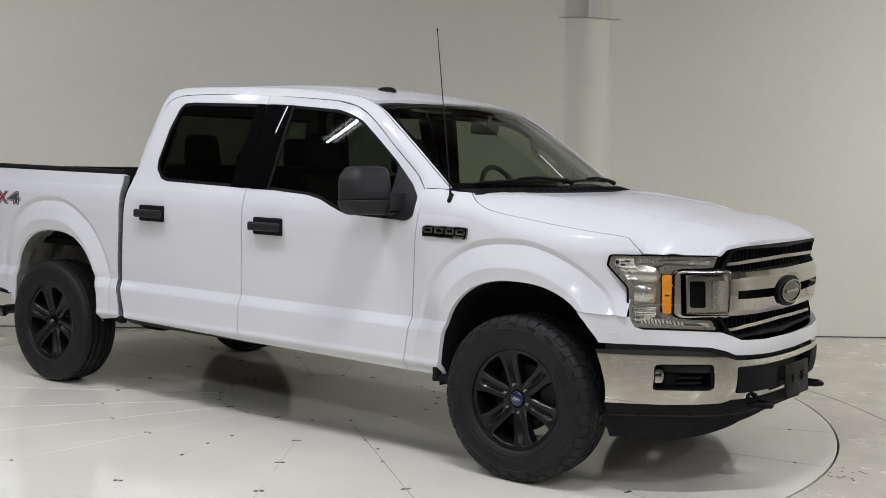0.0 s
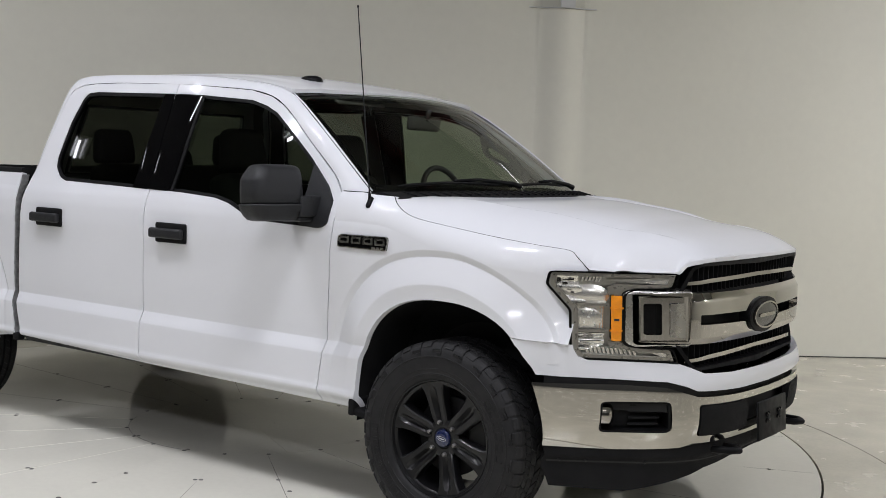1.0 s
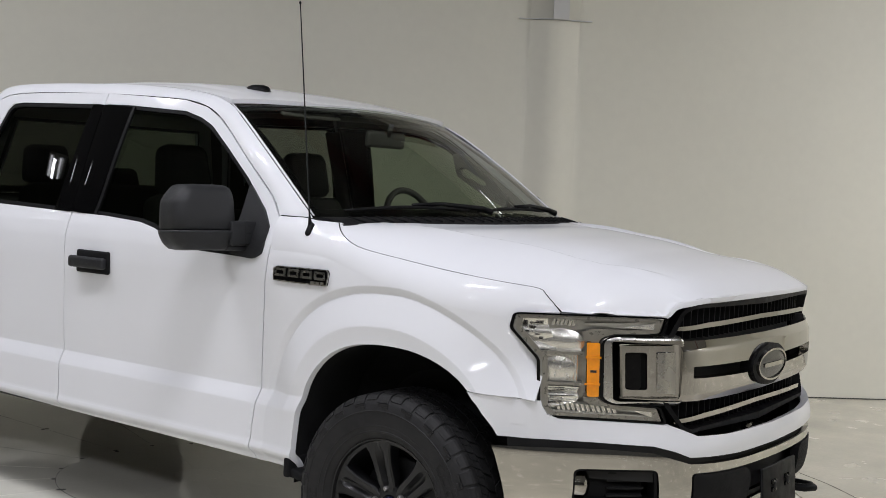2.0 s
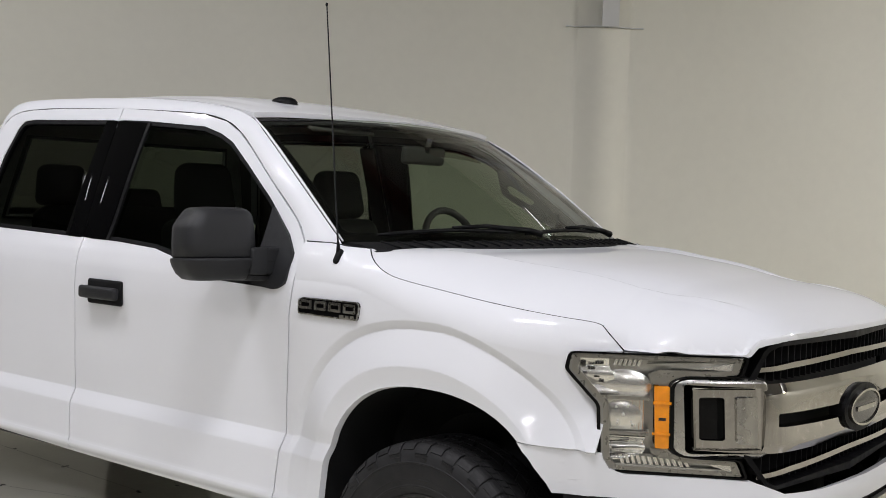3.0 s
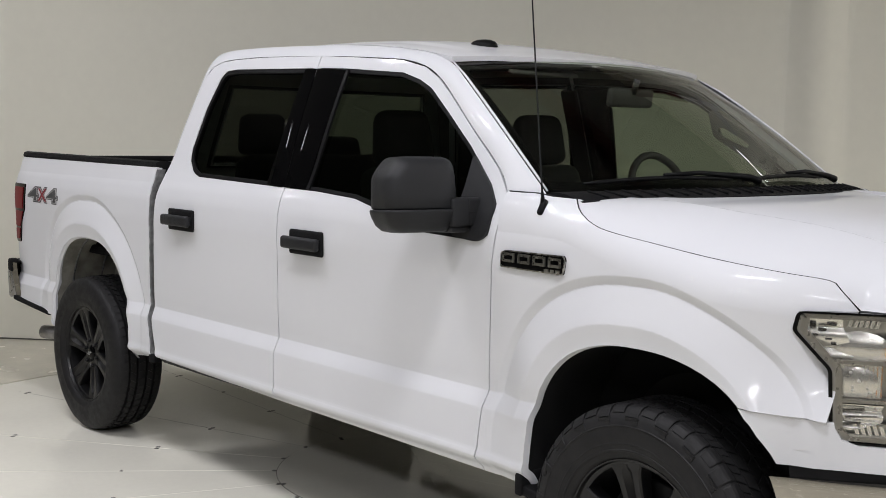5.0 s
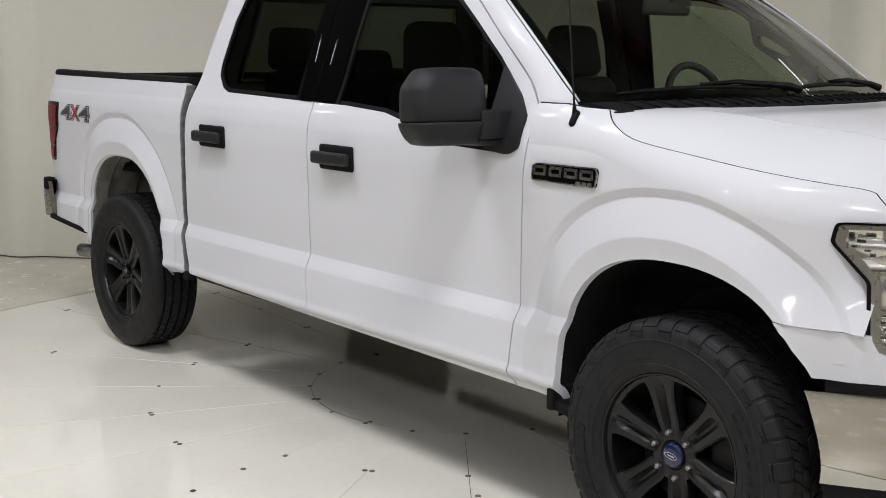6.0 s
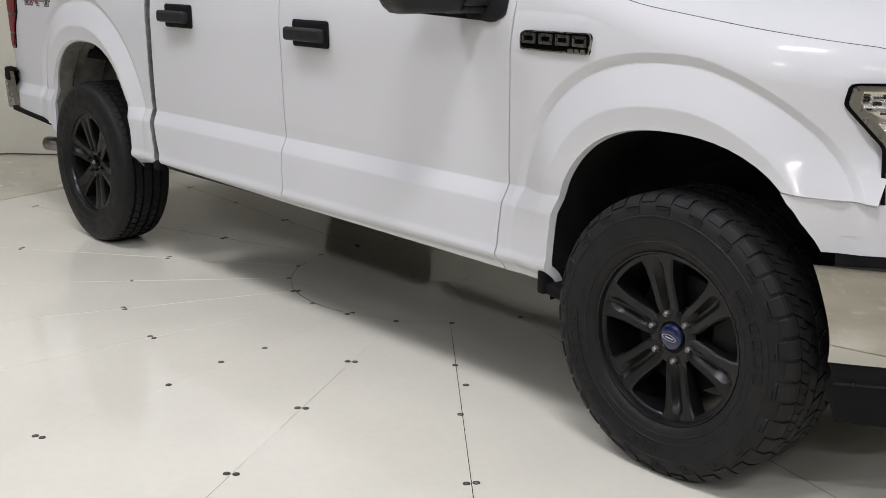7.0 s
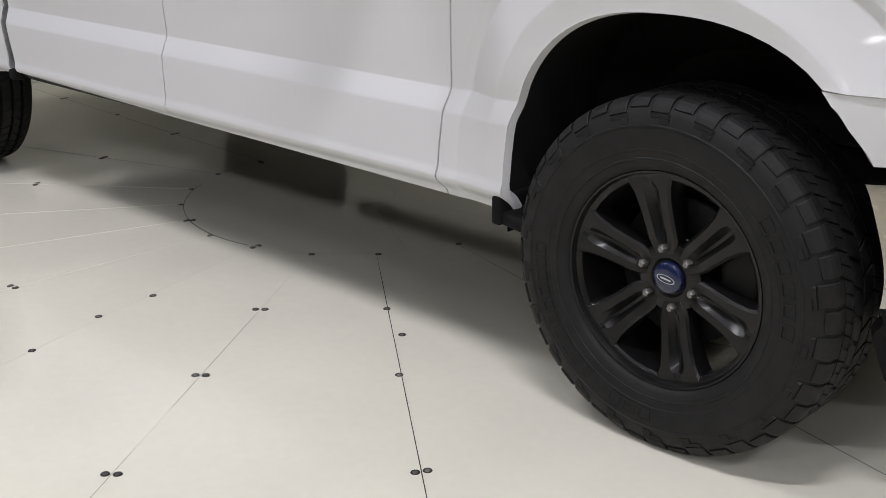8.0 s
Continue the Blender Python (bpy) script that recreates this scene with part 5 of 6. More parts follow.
    # bright shoulders that lead from the amber strip round the grille bar's end
    sheet("lamp_shoulder", [(0.757, 1.056), (0.760, 1.084), (0.745, 1.098), (0.660, 1.100), (0.650, 1.090), (0.715, 1.084), (0.731, 1.070), (0.734, 1.056)], -0.006, SILVER, 0.03)
    sheet("lamp_shoulder", [(0.753, 0.870), (0.752, 0.856), (0.738, 0.845), (0.690, 0.842), (0.690, 0.849), (0.720, 0.853), (0.730, 0.870)], -0.006, SILVER, 0.03)
    # clear projector box between two shelves
    sheet("lamp_shelf", [(0.846, 1.015), (0.756, 1.018), (0.756, 1.008), (0.838, 1.006)], -0.008, SILVER, 0.06)
    waved("lamp_reflector", [(0.824, 1.004), (0.757, 1.006), (0.757, 0.916), (0.822, 0.914)], -0.036, 0.008, 0.0055, 0, REFLECTOR, (0.0018, 0.02))

    def bowl_at(y, z):
        q = ((abs(y) - 0.790) / 0.030) ** 2 + ((z - 0.958) / 0.042) ** 2
        return head_at(-0.030 + 0.008 * max(0.0, 1 - q) + 0.0012 * math.sin(abs(y) * 1500))(y, z)
    part("projector", panel("projector", sd(oval(0.790, 0.958, 0.0295, 0.0415, 32)), bowl_at, (1, side, 0), (0.0014, 0.006), rim=0.01), REFLECTOR, lamp_ob)
    for y0, z0 in ((0.803, 0.985), (0.786, 0.987), (0.800, 0.938), (0.779, 0.934), (0.792, 0.962)):
        bm = bmesh.new()
        bmesh.ops.create_icosphere(bm, subdivisions=2, radius=0.0042)
        bmesh.ops.translate(bm, verts=bm.verts, vec=head_at(-0.010)(side * y0, z0))
        part("bulb", bm, WHITE_STEEL, lamp_ob)
    sheet("lamp_shelf", [(0.826, 0.912), (0.756, 0.914), (0.756, 0.905), (0.824, 0.903)], -0.008, SILVER, 0.06)
    # lower chamber: leaning mirrors, a row of ribs and a light blade
    waved("lamp_reflector", [(0.820, 0.898), (0.757, 0.900), (0.757, 0.850), (0.816, 0.820)], -0.030, 0.012, 0.034, 1, REFLECTOR, (0.02, 0.005))
    for y0, z0, w in ((0.812, 0.880, 0.030), (0.806, 0.862, 0.040), (0.812, 0.842, 0.026)):
        sheet("lamp_clip", [(y0, z0), (y0 - w, z0 + 0.008), (y0 - w, z0 + 0.011), (y0, z0 + 0.004)], -0.014, DARK_CHROME, 0.006)
    sheet("lamp_backing", [(0.812, 0.846), (0.640, 0.846), (0.630, 0.806), (0.806, 0.806)], -0.040, DARK_REFLECTOR)
    for i in range(12):
        y0 = 0.790 - 0.0082 * i
        sheet("lamp_rib", [(y0 + 0.004, 0.846 - 0.0006 * i), (y0 - 0.001, 0.846 - 0.0006 * i), (y0 - 0.005, 0.820), (y0, 0.820)], -0.020, REFLECTOR, 0.012)
    sheet("lamp_blade", [(0.808, 0.819), (0.632, 0.819), (0.630, 0.809), (0.806, 0.809)], -0.016, DARK_REFLECTOR)
    sheet("light_blade", [(0.688, 0.842), (0.636, 0.842), (0.632, 0.818), (0.640, 0.816)], -0.012, REFLECTOR)

# front bumper
FOG = rounded([(0.803, 0.639), (0.634, 0.645), (0.626, 0.530), (0.640, 0.520), (0.802, 0.516)], 0.018, 4)
INLET = rounded([(0.540, 0.631), (0.0, 0.628), (-0.540, 0.631), (-0.536, 0.503), (0.0, 0.498), (0.536, 0.503)], 0.015, 3)
bump_hi = [(0.0, 0.655), (0.30, 0.657), (0.545, 0.662), (0.59, 0.678), (0.645, 0.700), (0.75, 0.708), (0.948, 0.702)]
bump_lo = [(0.928, 0.56), (0.910, 0.450), (0.75, 0.446), (0.58, 0.456), (0.54, 0.472), (0.30, 0.474), (0.0, 0.474)]


def bump_at(y, z):
    k = (z - 0.59) / 0.11
    return (BX(abs(y)) + 0.008 - 0.003 * k * k - 0.018 * max(0.0, -k) ** 2 - 0.03 * max(0.0, k - 0.75) ** 2, y, z)


bumper = part("front_bumper", panel("front_bumper", sym(bump_hi + bump_lo), bump_at, (1, 0, 0), (0.02, 0.012), holes=[FOG, [(-y, z) for y, z in FOG], INLET], rim=0.03), BUMPER_CHROME, truck, "chrome front bumper")
for side in (-1, 1):
    o = [(side * y, z) for y, z in FOG]
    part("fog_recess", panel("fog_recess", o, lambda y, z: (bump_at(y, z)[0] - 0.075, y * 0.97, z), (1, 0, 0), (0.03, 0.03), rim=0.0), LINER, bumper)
    part("fog_border", border("fog_border", o, 0.007, lambda y, z: (bump_at(y, z)[0] - 0.004, y, z), (1, 0, 0), 0.075), SATIN, bumper)
    for i in range(4):
        zz = 0.542 + i * 0.026
        part("fog_slat", panel("fog_slat", [(side * y, z) for y, z in ((0.71, zz), (0.634, zz + 0.004), (0.634, zz + 0.010), (0.71, zz + 0.006))], lambda y, z: (bump_at(y, z)[0] - 0.05, y, z), (1, 0, 0), rim=0.02), LINER, bumper)
    bm = lathe([(0.046, 0.0), (0.046, 0.03), (0.03, 0.045), (0.0, 0.05)], 24)
    bmesh.ops.transform(bm, matrix=Matrix.Translation((BX(0.770) - 0.052, side * 0.766, 0.582)) @ pose(0, 0, 0, 0, 0, -60 if side < 0 else -120), verts=bm.verts)
    part("fog_lamp", bm, CHROME, bumper, "round fog lamp")
    o = [(side * y, z) for y, z in rounded([(0.536, 0.627), (0.270, 0.624), (0.236, 0.60), (0.230, 0.502), (0.531, 0.507)], 0.014)]
    part("bumper_pad", panel("bumper_pad", o, lambda y, z: (bump_at(y, z)[0] + 0.004, y, z), (1, 0, 0), (0.03, 0.03), rim=0.03), TRIM, bumper, "black plastic bumper pad")
    part("tow_hook", tube([(0.90, side * 0.415, 0.430), (0.985, side * 0.41, 0.434), (1.035, side * 0.40, 0.436), (1.06, side * 0.37, 0.436), (1.035, side * 0.335, 0.436), (0.98, side * 0.33, 0.434), (0.90, side * 0.33, 0.43)], 0.015, 10), SATIN, truck, "black tow hook")
part("bumper_inlet", panel("bumper_inlet", INLET, lambda y, z: (bump_at(y, z)[0] - 0.06, y, z), (1, 0, 0), (0.05, 0.05), rim=0.0), GAP, bumper)
plate = part("plate_bracket", box((0.012, 0.325, 0.165), (1.052, 0.0, 0.516), 0.006, 2, turn=(0, -4, 0)), SATIN, bumper, "black plastic plate bracket")
for y in (-0.065, 0.065):
    for dy in (-0.012, 0.012):
        for dz in (-0.014, 0.014):
            part("bracket_boss", box((0.012, 0.017, 0.017), (1.059, y + dy, 0.525 + dz), 0.004, 2), GLOSS, plate)
for y in (-0.065, 0.065):
    part("bracket_boss", box((0.014, 0.014, 0.03), (1.061, y, 0.525), 0.004, 2), GAP, plate)

# air dam
def dam_at(y, z):
    return (BX(abs(y)) - 0.035 - 0.30 * (0.45 - z) * (0.45 - z) - 0.03 * step01(0.42, 0.38, z), y, z)


dam = part("air_dam", panel("air_dam", sym([(0.0, 0.478), (0.3, 0.475), (0.5, 0.462), (0.75, 0.445), (0.905, 0.45), (0.89, 0.36), (0.872, 0.285), (0.70, 0.272), (0.55, 0.315), (0.42, 0.352), (0.20, 0.372), (0, 0.378)]), dam_at, (1, 0, 0), (0.025, 0.012), rim=0.03), TRIM, truck, "black plastic air dam")
part("dam_groove", panel("dam_groove", sym([(0.0, 0.402), (0.5, 0.397), (0.885, 0.392), (0.883, 0.384), (0.5, 0.389), (0.0, 0.396)]), lambda y, z: (dam_at(y, z)[0] + 0.002, dam_at(y, z)[1], z), (1, 0, 0), (0.03, 0.02), rim=0.004), GAP, dam)
for y in (-0.86, -0.80, -0.66):
    part("dam_clip", box((0.01, 0.014, 0.010), (dam_at(y, 0.392)[0] + 0.004, y, 0.392), 0.003), GAP, dam)
    part("dam_clip", box((0.01, 0.014, 0.010), (dam_at(y, 0.392)[0] + 0.004, -y, 0.392), 0.003), GAP, dam)


# ---- wheels ----
TYRE_R = 0.409


def tyre_base(tread_r):
    """The casing: both sidewalls and the tread band."""
    half = [(0.240, 0.100), (0.2475, 0.112), (0.251, 0.120), (0.260, 0.1275), (0.272, 0.1325), (0.2735, 0.1350), (0.2785, 0.1355), (0.280, 0.1340), (0.294, 0.1360), (0.2955, 0.1375), (0.298, 0.1375), (0.2995, 0.1365), (0.315, 0.1382), (0.332, 0.1385), (0.345, 0.1375), (0.347, 0.1395), (0.350, 0.1395), (0.352, 0.1368),
            (0.368, 0.1322), (0.382, 0.1250), (0.3930, 0.1150), (0.4000, 0.1065), (tread_r + 0.0025, 0.098), (tread_r + 0.002, 0.06), (tread_r + 0.003, 0.0)]
    return lathe(half + [(r, -y) for r, y in half[-2::-1]], 96)


def lug(bm, ang, r0, r1, y0, y1, da, skew, inset_r=0.0025, drop0=0.0, drop1=0.0):
    """One tread block: from y0 to y1, da degrees long, skewed along the tyre."""
    def pt(a, y, r):
        t = radians(a)
        return Vector((r * math.cos(t), y, r * math.sin(t)))
    k = skew
    a = [(ang - da / 2 - k, y0), (ang + da / 2 - k, y0), (ang + da / 2 + k, y1), (ang - da / 2 + k, y1)]
    low = [bm.verts.new(pt(q, y, r0 - (drop0 if y == y0 else drop1))) for q, y in a]
    ym = (y0 + y1) / 2
    top = [bm.verts.new(pt(ang + (q - ang) * 0.95, ym + (y - ym) * 0.95, r1 - (drop0 if y == y0 else drop1))) for q, y in a]
    bm.faces.new(top if (y1 - y0) < 0 else top[::-1])
    for i in range(4):
        j = (i + 1) % 4
        bm.faces.new((low[i], low[j], top[j], top[i]))


def wrap_lug(bm, ang, da, profile, depth):
    """A shoulder block that runs from the tread over the edge and down the sidewall."""
    rings = []
    for i, (r, y) in enumerate(profile):
        a, b = profile[max(i - 1, 0)], profile[min(i + 1, len(profile) - 1)]
        t = Vector((b[0] - a[0], b[1] - a[1])).normalized()
        n = Vector((abs(t.y), abs(t.x) * (1 if y > 0 else -1)))
        d = depth if 0 < i < len(profile) - 1 else depth * 0.9
        ring = []
        for k, w in ((0, 0.5), (1, 0.5), (1, 0.43), (1, -0.43), (1, -0.5), (0, -0.5)):
            lift = d if abs(w) == 0.43 else d * 0.82
            rr, yy = r - n.x * (d - (lift if k else 0)), y - n.y * (d - (lift if k else 0))
            q = radians(ang + da * w)
            ring.append(bm.verts.new((rr * math.cos(q), yy, rr * math.sin(q))))
        rings.append(ring)
    for p, q in zip(rings, rings[1:]):
        for i in range(5):
            bm.faces.new((p[i], p[i + 1], q[i + 1], q[i]))
    bm.faces.new(rings[0])
    bm.faces.new(rings[-1])


def side_bar(bm, a0, a1, r0, r1, y, raise_=0.0014):
    """A raised plain bar on the sidewall."""
    rows = []
    for h, k in ((0, 1.0), (raise_, 0.86)):
        rm, am = (r0 + r1) / 2, (a0 + a1) / 2
        ring = []
        for r, a in ((r0, a0), (r0, a1), (r1, a1), (r1, a0)):
            t, rr = radians(am + (a - am) * k), rm + (r - rm) * k
            ring.append(bm.verts.new((rr * math.cos(t), y + h, rr * math.sin(t))))
        rows.append(ring)
    bm.faces.new(rows[1])
    for i in range(4):
        j = (i + 1) % 4
        bm.faces.new((rows[0][i], rows[0][j], rows[1][j], rows[1][i]))


def all_terrain_tread():
    bm = bmesh.new()
    n = 44
    p = 360 / n
    r1 = TYRE_R
    for i in range(n):
        a = i * p
        long = i % 2 == 0
        for s in (1, -1):
            # shoulder block that steps down the sidewall, every other one further
            prof = [(r1, s * 0.083), (r1 - 0.001, s * 0.100), (0.4045, s * 0.1095), (0.3975, s * 0.1180), (0.3885, s * 0.1250)]
            wrap_lug(bm, a, p * (0.86 if long else 0.82), prof + ([(0.3785, s * 0.1306)] if long else []), 0.0064)
            lug(bm, a + p * 0.45, 0.400, r1, s * 0.045, s * 0.080, p * 0.45, -s * 1.3)
            lug(bm, a + p * 0.95, 0.400, r1, s * 0.047, s * 0.080, p * 0.45, -s * 1.0)
        lug(bm, a + p * 0.2, 0.400, r1, -0.042, -0.002, p * 0.86, 1.5)
        lug(bm, a + p * 0.7, 0.400, r1, 0.002, 0.042, p * 0.86, -1.5)
        # stepped relief below the shoulder
        if long:
            side_bar(bm, a - 3.4, a + 4.4, 0.366, 0.3760, 0.1300, 0.0042)
            side_bar(bm, a + 0.6, a + 4.4, 0.3535, 0.3670, 0.1338, 0.0036)
    # plain outlined bars in place of lettering
    for a0, count, step, w in ((-2, 6, 8.2, 6.4), (118, 10, 6.4, 5.0), (86, 3, 7.6, 6.2)):
        for i in range(count):
            a = a0 - i * step if a0 == -2 else a0 + i * step
            for k in (-0.42, 0.42):
                side_bar(bm, a + k * w - 0.45, a + k * w + 0.45, 0.304, 0.333, 0.1378, 0.0022)
            for rr in (0.304, 0.3295):
                side_bar(bm, a - w * 0.42, a + w * 0.42, rr, rr + 0.0035, 0.1378, 0.0022)
    bmesh.ops.recalc_face_normals(bm, faces=bm.faces)
    return bm


def highway_tyre():
    half = [(0.240, 0.100), (0.2475, 0.112), (0.251, 0.120), (0.262, 0.129), (0.280, 0.1345), (0.284, 0.1355), (0.288, 0.1345), (0.315, 0.1375), (0.345, 0.136), (0.368, 0.131),
            (0.386, 0.123), (0.397, 0.113), (0.402, 0.100), (0.402, 0.0745), (0.388, 0.0735), (0.388, 0.0615), (0.403, 0.0605), (0.4035, 0.0315), (0.389, 0.0305), (0.389, 0.0190), (0.404, 0.018), (0.406, 0.0)]
    return lathe(half + [(r, -y) for r, y in half[-2::-1]], 96)


def highway_tread():
    bm = bmesh.new()
    n = 60
    for i in range(n):
        a = i * 6.0
        for s in (1, -1):
            lug(bm, a, 0.392, 0.4065, s * 0.074, s * 0.112, 4.6, s * 0.4, drop1=0.008)
            lug(bm, a + 2, 0.400, 0.4082, s * 0.031, s * 0.061, 4.4, -s * 1.2)
        lug(bm, a + 1, 0.400, 0.4085, -0.018, 0.018, 4.6, 0.8)
    bmesh.ops.recalc_face_normals(bm, faces=bm.faces)
    return bm


def rim_mesh():
    """Black alloy: barrel, thin lip and six broad spokes, each with a groove down its middle."""
    bm = lathe([(0.238, 0.090), (0.249, 0.106), (0.2505, 0.114), (0.2475, 0.1185), (0.2430, 0.1175), (0.2405, 0.112), (0.2385, 0.1048), (0.2345, 0.1040), (0.2300, 0.1020), (0.2265, 0.098), (0.2250, 0.088), (0.2235, 0.05), (0.215, -0.02), (0.212, -0.10), (0.236, -0.112)], 112)
    hub = lathe([(0.0, 0.078), (0.040, 0.078), (0.046, 0.083), (0.070, 0.083), (0.080, 0.079), (0.083, 0.06), (0.075, 0.03), (0.0, 0.03)], 60)
    parts = [bm, hub]
    for k in range(6):
        ang = radians(93 + 60 * k)
        er, et = Vector((math.cos(ang), 0, math.sin(ang))), Vector((-math.sin(ang), 0, math.cos(ang)))
        b = bmesh.new()
        rings = []
        # radius, width, height, depth, rib width, groove depth
        for r, w, y, dep, rib, gd in ((0.055, 0.060, 0.084, 0.030, 0.022, 0.001), (0.080, 0.078, 0.086, 0.032, 0.026, 0.003), (0.095, 0.082, 0.089, 0.036, 0.026, 0.012), (0.125, 0.084, 0.093, 0.040, 0.026, 0.020),
                                      (0.165, 0.090, 0.098, 0.046, 0.027, 0.022), (0.200, 0.103, 0.102, 0.050, 0.032, 0.016), (0.216, 0.114, 0.1035, 0.05, 0.042, 0.004), (0.2395, 0.136, 0.1045, 0.05, 0.060, 0.001)):
            h = w / 2
            half = [(h, y - dep), (h, y - 0.016), (h - 0.003, y - 0.005), (h - 0.009, y), (h - rib, y - 0.001), (max(h - rib - 0.016, 0.005), y - gd), (0.0035, y - gd - 0.001)]
            sec = [(-q, yy) for q, yy in half] + half[::-1]
            row = []
            for q, yy in sec:
                v = er * r + et * q
                if r > 0.2:
                    v = v.normalized() * (r + 0.0)
                row.append(b.verts.new(v + Vector((0, yy, 0))))
            rings.append(row)
        for a, d in zip(rings, rings[1:]):
            for i in range(len(a) - 1):
                f = b.faces.new((a[i], a[i + 1], d[i + 1], d[i]))
                f.smooth = True
        bmesh.ops.recalc_face_normals(b, faces=b.faces)
        parts.append(b)
    return joined(*parts)


def to_mesh(name, bm, mat):
    me = bpy.data.meshes.new(name)
    bm.to_mesh(me)
    bm.free()
    me.materials.append(mat)
    return me


AT_TYRE = to_mesh("tyre", tyre_base(0.4005), RUBBER)
AT_TREAD = to_mesh("tread", all_terrain_tread(), RUBBER)
HW_TREAD = to_mesh("tread", highway_tread(), RUBBER)
HW_TYRE = to_mesh("tyre", highway_tyre(), RUBBER)
RIM = to_mesh("rim", rim_mesh(), RIM_BLACK)
RIM.set_sharp_from_angle(angle=radians(28))
AT_TYRE.set_sharp_from_angle(angle=radians(35))
HW_TYRE.set_sharp_from_angle(angle=radians(35))
NUT = to_mesh("lug_nut", lathe([(0.0, 0.022), (0.006, 0.0215), (0.0095, 0.017), (0.0105, 0.010), (0.0112, 0.0)], 6), STEEL)
NUT.set_sharp_from_angle(angle=radians(30))
DARK_NUT = NUT.copy()
DARK_NUT.materials[0] = RIM_BLACK
CAP = to_mesh("centre_cap", lathe([(0.0, 0.0945), (0.020, 0.094), (0.032, 0.092), (0.0365, 0.088), (0.038, 0.080)], 40), BLUE)
CAP_DARK = to_mesh("centre_cap", lathe([(0.0, 0.0945), (0.020, 0.094), (0.032, 0.092), (0.0365, 0.088), (0.038, 0.080)], 40), GLOSS)
DISC = to_mesh("brake_disc", lathe([(0.07, 0.0), (0.08, 0.012), (0.165, 0.012), (0.168, 0.008), (0.168, -0.012), (0.08, -0.012)], 56), DARK_STEEL)
CALIPER = to_mesh("caliper", box((0.10, 0.09, 0.20), (-0.155, 0.0, 0.04), 0.02, 3), DARK_STEEL)
bm = bmesh.new()
for a, b_, w in ((0.0235, 0.0095, 0.0016),):
    n = 40
    for r0, r1 in ((1.0, 0.90),):
        o = [bm.verts.new((a * r0 * math.cos(2 * math.pi * i / n), 0.0952, b_ * r0 * math.sin(2 * math.pi * i / n))) for i in range(n)]
        q = [bm.verts.new((a * r1 * math.cos(2 * math.pi * i / n), 0.0952, b_ * 0.82 * math.sin(2 * math.pi * i / n))) for i in range(n)]
        for i in range(n):
            bm.faces.new((o[i], o[(i + 1) % n], q[(i + 1) % n], q[i]))
vs = [bm.verts.new((x, 0.0951, z)) for x, z in ((-0.014, -0.002), (0.014, -0.002), (0.013, 0.002), (-0.013, 0.002))]
bm.faces.new(vs)
bmesh.ops.recalc_face_normals(bm, faces=bm.faces)
OVAL = to_mesh("cap_oval", bm, SILVER_DECAL)


def make_wheel(x, side, front):
    w = new("wheel")
    w.parent = truck
    tagged(w, "black six-spoke alloy wheel with a chunky all-terrain tyre" if front else "black six-spoke alloy wheel with a smooth road tyre")
    w.matrix_basis = Matrix.Translation((x, side * 0.858, 0.405)) @ (pose(0, 0, 0, 0, 0, 180) if side < 0 else Matrix())
    # seen from outside, the spokes keep the same turn on both sides
    def put(me, nm, m=Matrix()):
        ob = new(nm, me)
        ob.parent = w
        ob.matrix_basis = m
        return ob
    spin = pose(0, 0, 0, 0, -6 if front else 17, 0)
    put(AT_TYRE if front else HW_TYRE, "tyre", pose(0, 0, 0, 0, 180, 0) @ spin)
    tagged(put(AT_TREAD if front else HW_TREAD, "tread", pose(0, 0, 0, 0, 180, 0) @ spin), kind="stuff")
    turned = pose(0, 0, 0, 0, 16 if front else 17, 0)
    put(RIM, "rim", turned)
    put(CAP if front else CAP_DARK, "centre_cap", spin)
    put(OVAL, "cap_oval", pose(0, 0, 0, 0, 172, 0) if front else spin)
    for k in range(6):
        t = radians(93 + 60 * k)
        put(NUT if front else DARK_NUT, "lug_nut", turned @ Matrix.Translation((0.0675 * math.cos(t), 0.078, 0.0675 * math.sin(t))))
    put(DISC, "brake_disc", Matrix.Translation((0, 0.01, 0)))
    put(CALIPER, "caliper", Matrix.Translation((0, 0.01, 0)))


for x in (0.0, -WHEELBASE):
    for side in (-1, 1):
        make_wheel(x, side, x == 0.0)

# ---- underside ----
for side in (-1, 1):
    part("frame_rail", box((5.3, 0.09, 0.15), (-1.95, side * 0.47, 0.56), 0.015), DARK_STEEL, truck)
    rows = []
    for z, y in ((0.500, 0.955), (0.470, 0.925), (0.455, 0.88), (0.462, 0.80), (0.52, 0.72)):
        rows.append([(x, side * y, z + 0.006 * (x + 1.8) * -0.3) for x in (-0.66, -1.4, -2.2, -2.92)])
    part("rocker", loft("rocker", rows), DARK_STEEL, truck)
part("floor_pan", box((2.5, 1.72, 0.05), (-1.80, 0, 0.545), 0.01), DARK_STEEL, truck)
part("engine_pan", box((1.05, 0.80, 0.30), (0.05, 0, 0.52), 0.06, 3), DARK_STEEL, truck)
part("skid_plate", box((0.55, 0.70, 0.03), (0.52, 0, 0.37), 0.01, turn=(0, -12, 0)), DARK_STEEL, truck)
part("transfer_case", box((0.55, 0.42, 0.20), (-1.35, 0.08, 0.44), 0.06, 3), DARK_STEEL, truck)
part("cross_member", box((0.12, 0.95, 0.09), (-1.62, 0, 0.43), 0.02), DARK_STEEL, truck)
part("fuel_tank", box((1.15, 0.36, 0.22), (-2.3, 0.28, 0.46), 0.05, 3), SATIN, truck)
part("drive_shaft", tube([(-1.55, 0.05, 0.44), (-3.55, 0, 0.42)], 0.045, 14), DARK_STEEL, truck)
